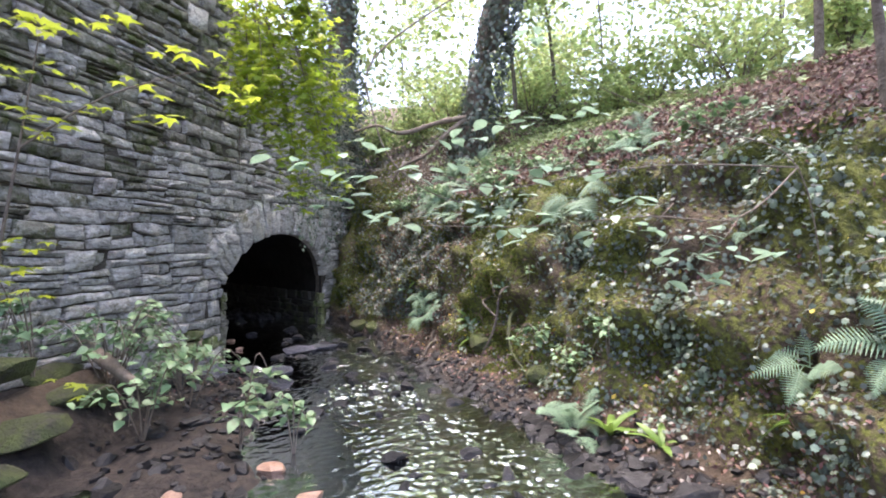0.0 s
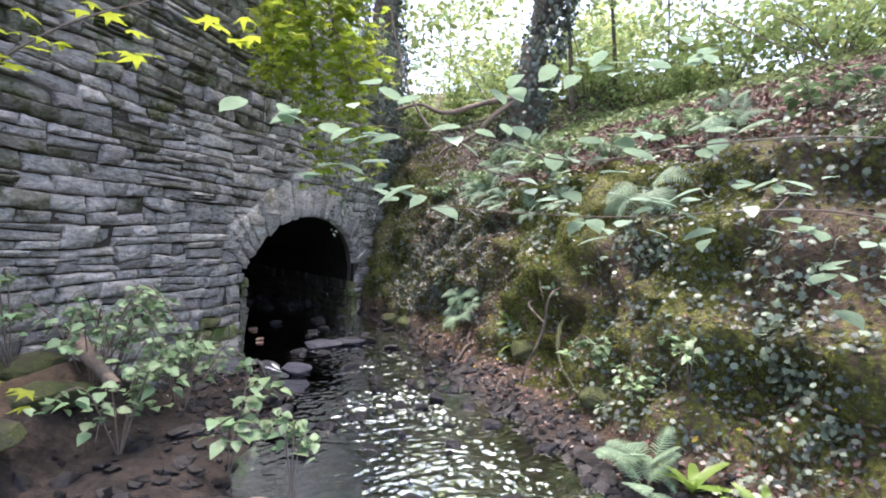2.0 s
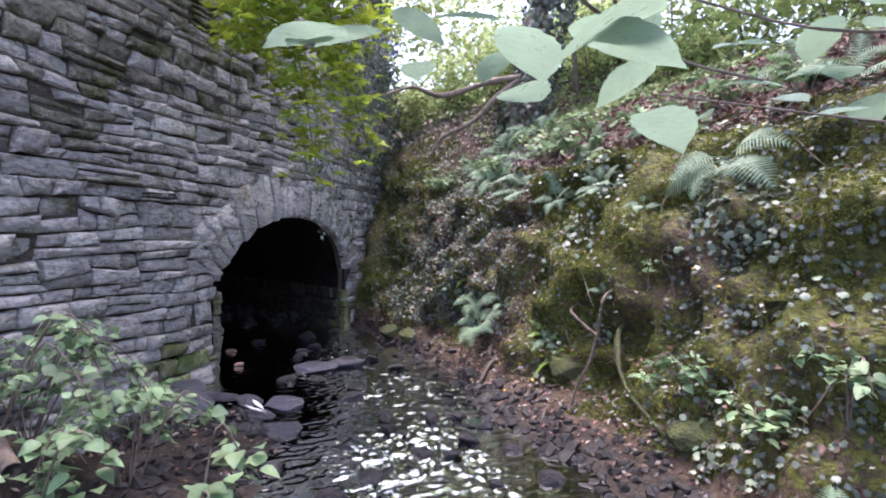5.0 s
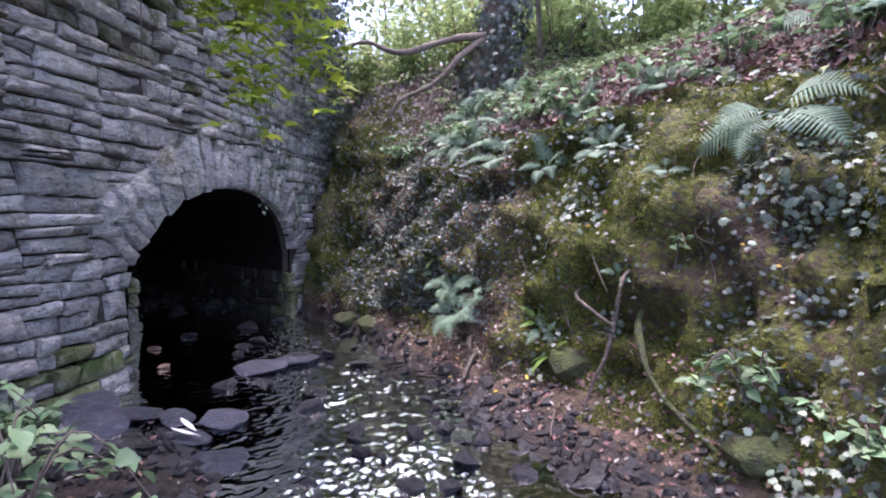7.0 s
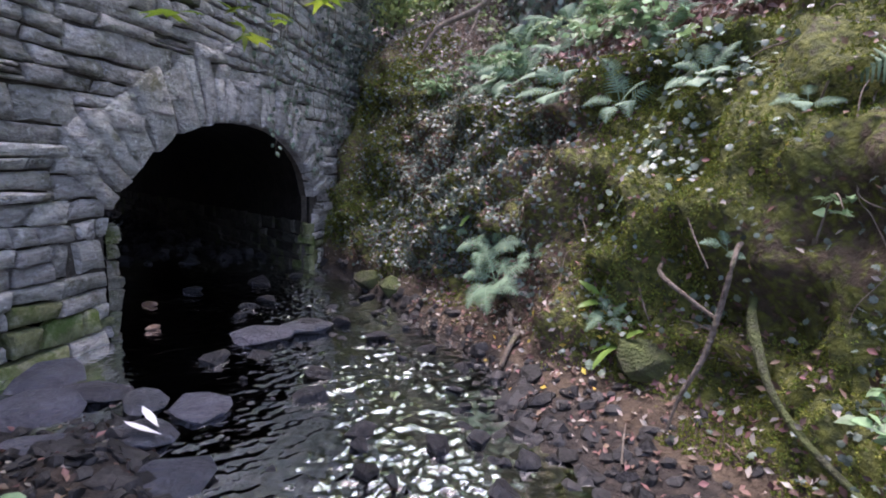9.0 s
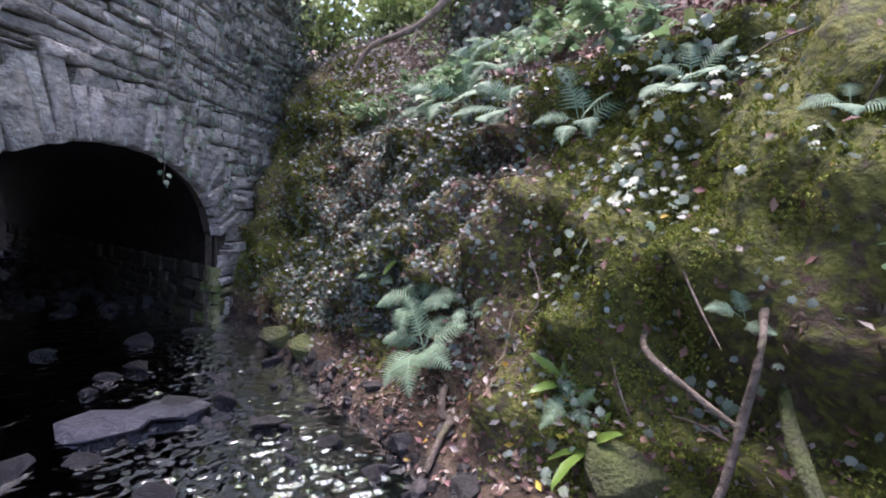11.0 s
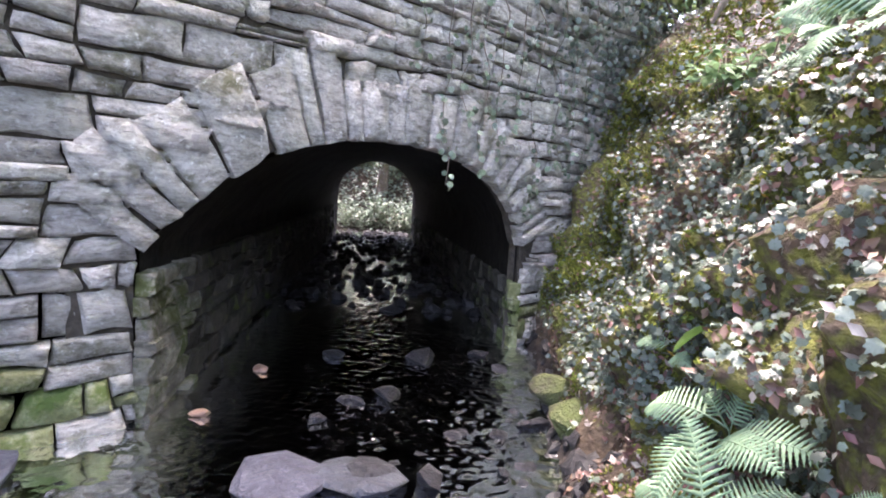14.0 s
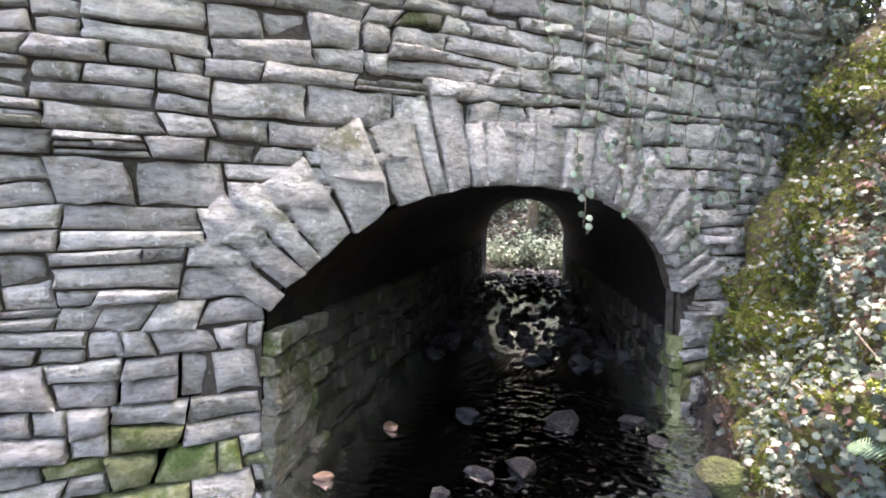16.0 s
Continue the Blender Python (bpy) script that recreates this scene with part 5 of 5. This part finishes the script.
for i, (x, y, z, sp, tall, n, size) in enumerate(((0.95, 5.1, 0.5, 0.3, 0.25, 80, 0.06), (1.35, 4.4, 0.6, 0.35, 0.3, 90, 0.06), (1.2, 4.7, 0.35, 0.3, 0.25, 80, 0.06), (1.0, 6.0, 1.2, 0.3, 0.2, 50, 0.05), (0.2, 10.2, 2.9, 0.4, 0.4, 60, 0.09), (-0.6, 10.2, 2.4, 0.5, 0.4, 90, 0.07))):
    q, _ = snap((x, y, z))
    bramble(q[0], q[1], q[2], sp, tall, n, size, i + 40, "leafy seedling sprouting from the mossy bank")


# ---- trees ----
def tree(x, y, z, radius, height, leaves, seed, label, lean=(0, 0), ivy=0, low=0.45, leaf_size=(0.09, 0.17), spread=2.2):
    rr = random.Random(seed)
    r = np.random.RandomState(seed)
    root = tagged(new("tree"), label, "tree", group="trees above the stream")
    root.location = (x, y, z)
    top = Vector((lean[0], lean[1], height))
    trunk = [Vector((0, 0, -0.5)), Vector((lean[0] * 0.12, lean[1] * 0.12, height * 0.18)), top * 0.45 + Vector((rr.uniform(-0.15, 0.15), rr.uniform(-0.15, 0.15), 0)), top * 0.75, top]
    lines = [(trunk, (radius * 1.25, radius, radius * 0.75, radius * 0.45, radius * 0.12))]
    ends = []
    for k in range(11 if leaves else 3):
        t = rr.uniform(low, 0.98)
        a = rr.uniform(0, 6.283)
        p = top * t
        ln = spread * rr.uniform(0.6, 1.2) * (1.25 - t * 0.6)
        e = p + Vector((math.cos(a) * ln, math.sin(a) * ln, ln * rr.uniform(0.0, 0.5)))
        m = p.lerp(e, 0.5) + Vector((0, 0, 0.15))
        lines.append(((p, m, e), (radius * 0.3, radius * 0.18, 0.008)))
        ends += [m, e, m.lerp(e, 0.5)]
    child(new("trunk", tubes("trunk", lines, BARK, 9, 0.35)), root)
    if leaves:
        c = np.array([tuple(e) for e in ends])
        p = c[r.randint(0, len(c), leaves)] + r.randn(leaves, 3) * spread * np.array([0.24, 0.24, 0.17])
        tagged(child(new("crown", joined("crown", TINY, p, frames_on(np.tile((0, 0, 1.0), (leaves, 1)), seed, 0.5), r.uniform(*leaf_size, leaves), WOOD_LEAF)), root), kind="stuff")
    if ivy:
        a, h = r.uniform(0, 6.283, ivy), r.uniform(-0.3, height * 0.7, ivy)
        rad = radius * (1.2 - 0.5 * h / height) + r.uniform(0, 0.18, ivy)
        p = np.c_[np.cos(a) * rad + lean[0] * h / height, np.sin(a) * rad + lean[1] * h / height, h]
        fr = facing(np.tile((0, 0, -1.0), (ivy, 1)), np.c_[np.cos(a), np.sin(a), a * 0], seed, 0.5)
        tagged(child(new("ivy", joined("ivy", IVY, p, fr, r.uniform(0.06, 0.1, ivy), IVY_LEAF)), root), "dark ivy climbing the trunk", kind="stuff")


TL = "woodland tree with a light green crown on the slope"
tree(0.5, 11.3, ground_z(0.5, 11.3), 0.26, 11, 1600, 1, "thick ivy-clad tree trunk standing above the bank", (2.6, -0.4), 4200, 0.62, (0.14, 0.26), 4.2)
tree(-2.5, 13.2, 3.6, 0.36, 10, 2600, 2, "dark ivy-clad tree trunk behind the end of the wall", (-0.4, 0.3), 3600, 0.45)
tree(4.4, 6.2, ground_z(4.4, 6.2), 0.045, 8, 1400, 3, "slender pale leaning tree on the leafy slope", (-0.3, 0.4), 0, 0.6, (0.14, 0.26), 3.6)
tree(2.95, 3.5, ground_z(2.95, 3.5), 0.03, 4.5, 500, 4, "thin young tree leaning over the bank", (-0.7, 0.3), 0, 0.6, spread=1.0)
tree(1.75, 12.5, ground_z(1.75, 12.5), 0.05, 6, 1200, 5, "slim brown woodland tree", (-0.5, 0.2), 0, 0.4, spread=1.5)
tree(2.9, 13.5, ground_z(2.9, 13.5), 0.05, 5, 1200, 6, "slim brown woodland tree", (-0.6, 0), 0, 0.35, spread=1.5)
for i, (x, y) in enumerate(((-1.2, 17), (4.5, 15), (7, 11), (6.2, 18), (9.5, 15), (2.2, 20), (11, 9), (-4.5, 19), (-7.5, 22), (8, 6.5), (12.5, 20), (5, 26), (-2, 28))):
    tree(x, y, max(ground_z(x, y), 4.6 if x < -2 else 0), 0.022, 8 + (i % 3), 2500, 20 + i, TL, ((i % 5 - 2) * 0.3, (i % 3 - 1) * 0.3), 0, 0.12, (0.12, 0.24), 2.6)

# unseen trees, added to keep bright sky out of the stream's reflections
for i, (x, y, z, h) in enumerate((tuple(on_wall(-4.6, 4.7, -2.2)) + (7.5,), tuple(on_wall(-2.0, 4.7, -3.0)) + (6.5,))):
    tree(x, y, z, 0.16, h, 3000, 80 + i, "unseen tree added behind the wall to darken the water's reflections", (0.4, 0.2), 0, 0.2, (0.2, 0.34), 3.4)


def shrub(x, y, z, size, count, seed, label="loose leafy shrub in the woodland undergrowth", mat=None, leaf=(0.07, 0.13)):
    rr = random.Random(seed)
    r = np.random.RandomState(seed)
    root = tagged(new("shrub"), label, "shrub", group="shrubs above the bank")
    root.location = (x, y, z)
    lines, ends = [], []
    for k in range(9):
        e = Vector((rr.gauss(0, 0.5), rr.gauss(0, 0.5), rr.uniform(0.4, 1.2))) * size
        lines.append(((Vector((0, 0, -0.2)), e * 0.5 + Vector((0, 0, 0.15 * size)), e), (0.018, 0.012, 0.004)))
        ends += [e, e * 0.75 + Vector((0, 0, 0.1)), e * 0.5]
    for line in lines:
        child(new("stem", tubes("stem", [line], TWIG, 4)), root)
    c = np.array([tuple(e) for e in ends])
    p = c[r.randint(0, len(c), count)] + r.randn(count, 3) * size * 0.2
    tagged(child(new("foliage", joined("foliage", TINY, p, frames_on(np.tile((0, 0, 1.0), (count, 1)), seed, 0.5), r.uniform(*leaf, count), mat or WOOD_LEAF)), root), kind="stuff")


for i, (x, y) in enumerate(((0.2, 12.2), (-0.7, 12.6), (3.8, 11.6), (5.2, 9.3), (5.8, 7.6), (-1.6, 12.4), (4.7, 13.0), (6.8, 9.0), (0.6, 14.2), (-1.5, 14.8), (2.6, 15.5), (7.5, 12.5), (6.2, 5.8), (8.6, 10.2))):
    shrub(x, y, ground_z(x, y), 0.8 if i % 3 else 1.1, 1000, 100 + i)
for i, (x, y) in enumerate(((2.2, 13.2), (3.5, 12.8), (4.6, 11.8), (0.1, 13.4), (5.6, 10.8), (1.2, 15.0), (3.2, 16.0))):
    shrub(x, y, ground_z(x, y), 1.5, 900, 120 + i, "tall leafy shrub at the top of the wooded slope", None, (0.1, 0.18))
for i, (s, o) in enumerate(((4.2, -0.5), (2.9, -0.6), (1.5, -0.5), (0.1, -0.5), (-1.0, -0.5))):
    shrub(*on_wall(s, WALL_TOP - 0.25, o), 0.5, 450, 140 + i, "ivy and shrub growth along the top of the wall", IVY_LEAF if i == 0 else None)
# beyond the culvert
q = FAR_C + FAR_DIR * 4.6 + FAR_SIDE * 0.2
tree(q[0], q[1], 0.2, 0.22, 7, 1200, 60, "mossy tree trunk beyond the culvert's far mouth", (0.2, 0.2), 0, 0.5)
for i, (a, b, z) in enumerate(((3.2, -0.8, 0.0), (3.4, 0.9, 0.1), (3.0, 1.6, 0.0), (3.6, 0.0, 0.2), (5.2, -1.2, 0.3), (5.5, 1.2, 0.4), (6.5, 0.0, 1.4), (4.2, -2.0, 0.2), (6.0, -2.4, 1.0), (5.0, 0.6, 0.1), (5.6, -0.4, 0.5), (5.0, 2.2, 0.3), (6.2, 1.8, 1.0))):
    q = FAR_C + FAR_DIR * a + FAR_SIDE * b
    shrub(q[0], q[1], ground_z(q[0], q[1]), 0.9, 900, 170 + i, "leafy shrub beyond the culvert's far mouth", SPRAY_LEAF)


def build_far_cover():
    along, side = (GROUND_C - FAR_C) @ FAR_DIR, (GROUND_C - FAR_C) @ FAR_SIDE
    p, n = sample_ground(((along > 2.6) & (along < 8) & (np.abs(side) < 6)) * 1.0, 7000, 90)
    r = np.random.RandomState(90)
    stuff("far_ivy", joined("far_ivy", IVY, p + n * r.uniform(0.02, 0.25, (len(p), 1)), frames_on(n * 0.6 + np.array([0, 0, 0.5]), 91, 0.5), r.uniform(0.08, 0.16, len(p)), IVY_LEAF), "ivy-covered slope beyond the culvert", "ivy")


build_far_cover()
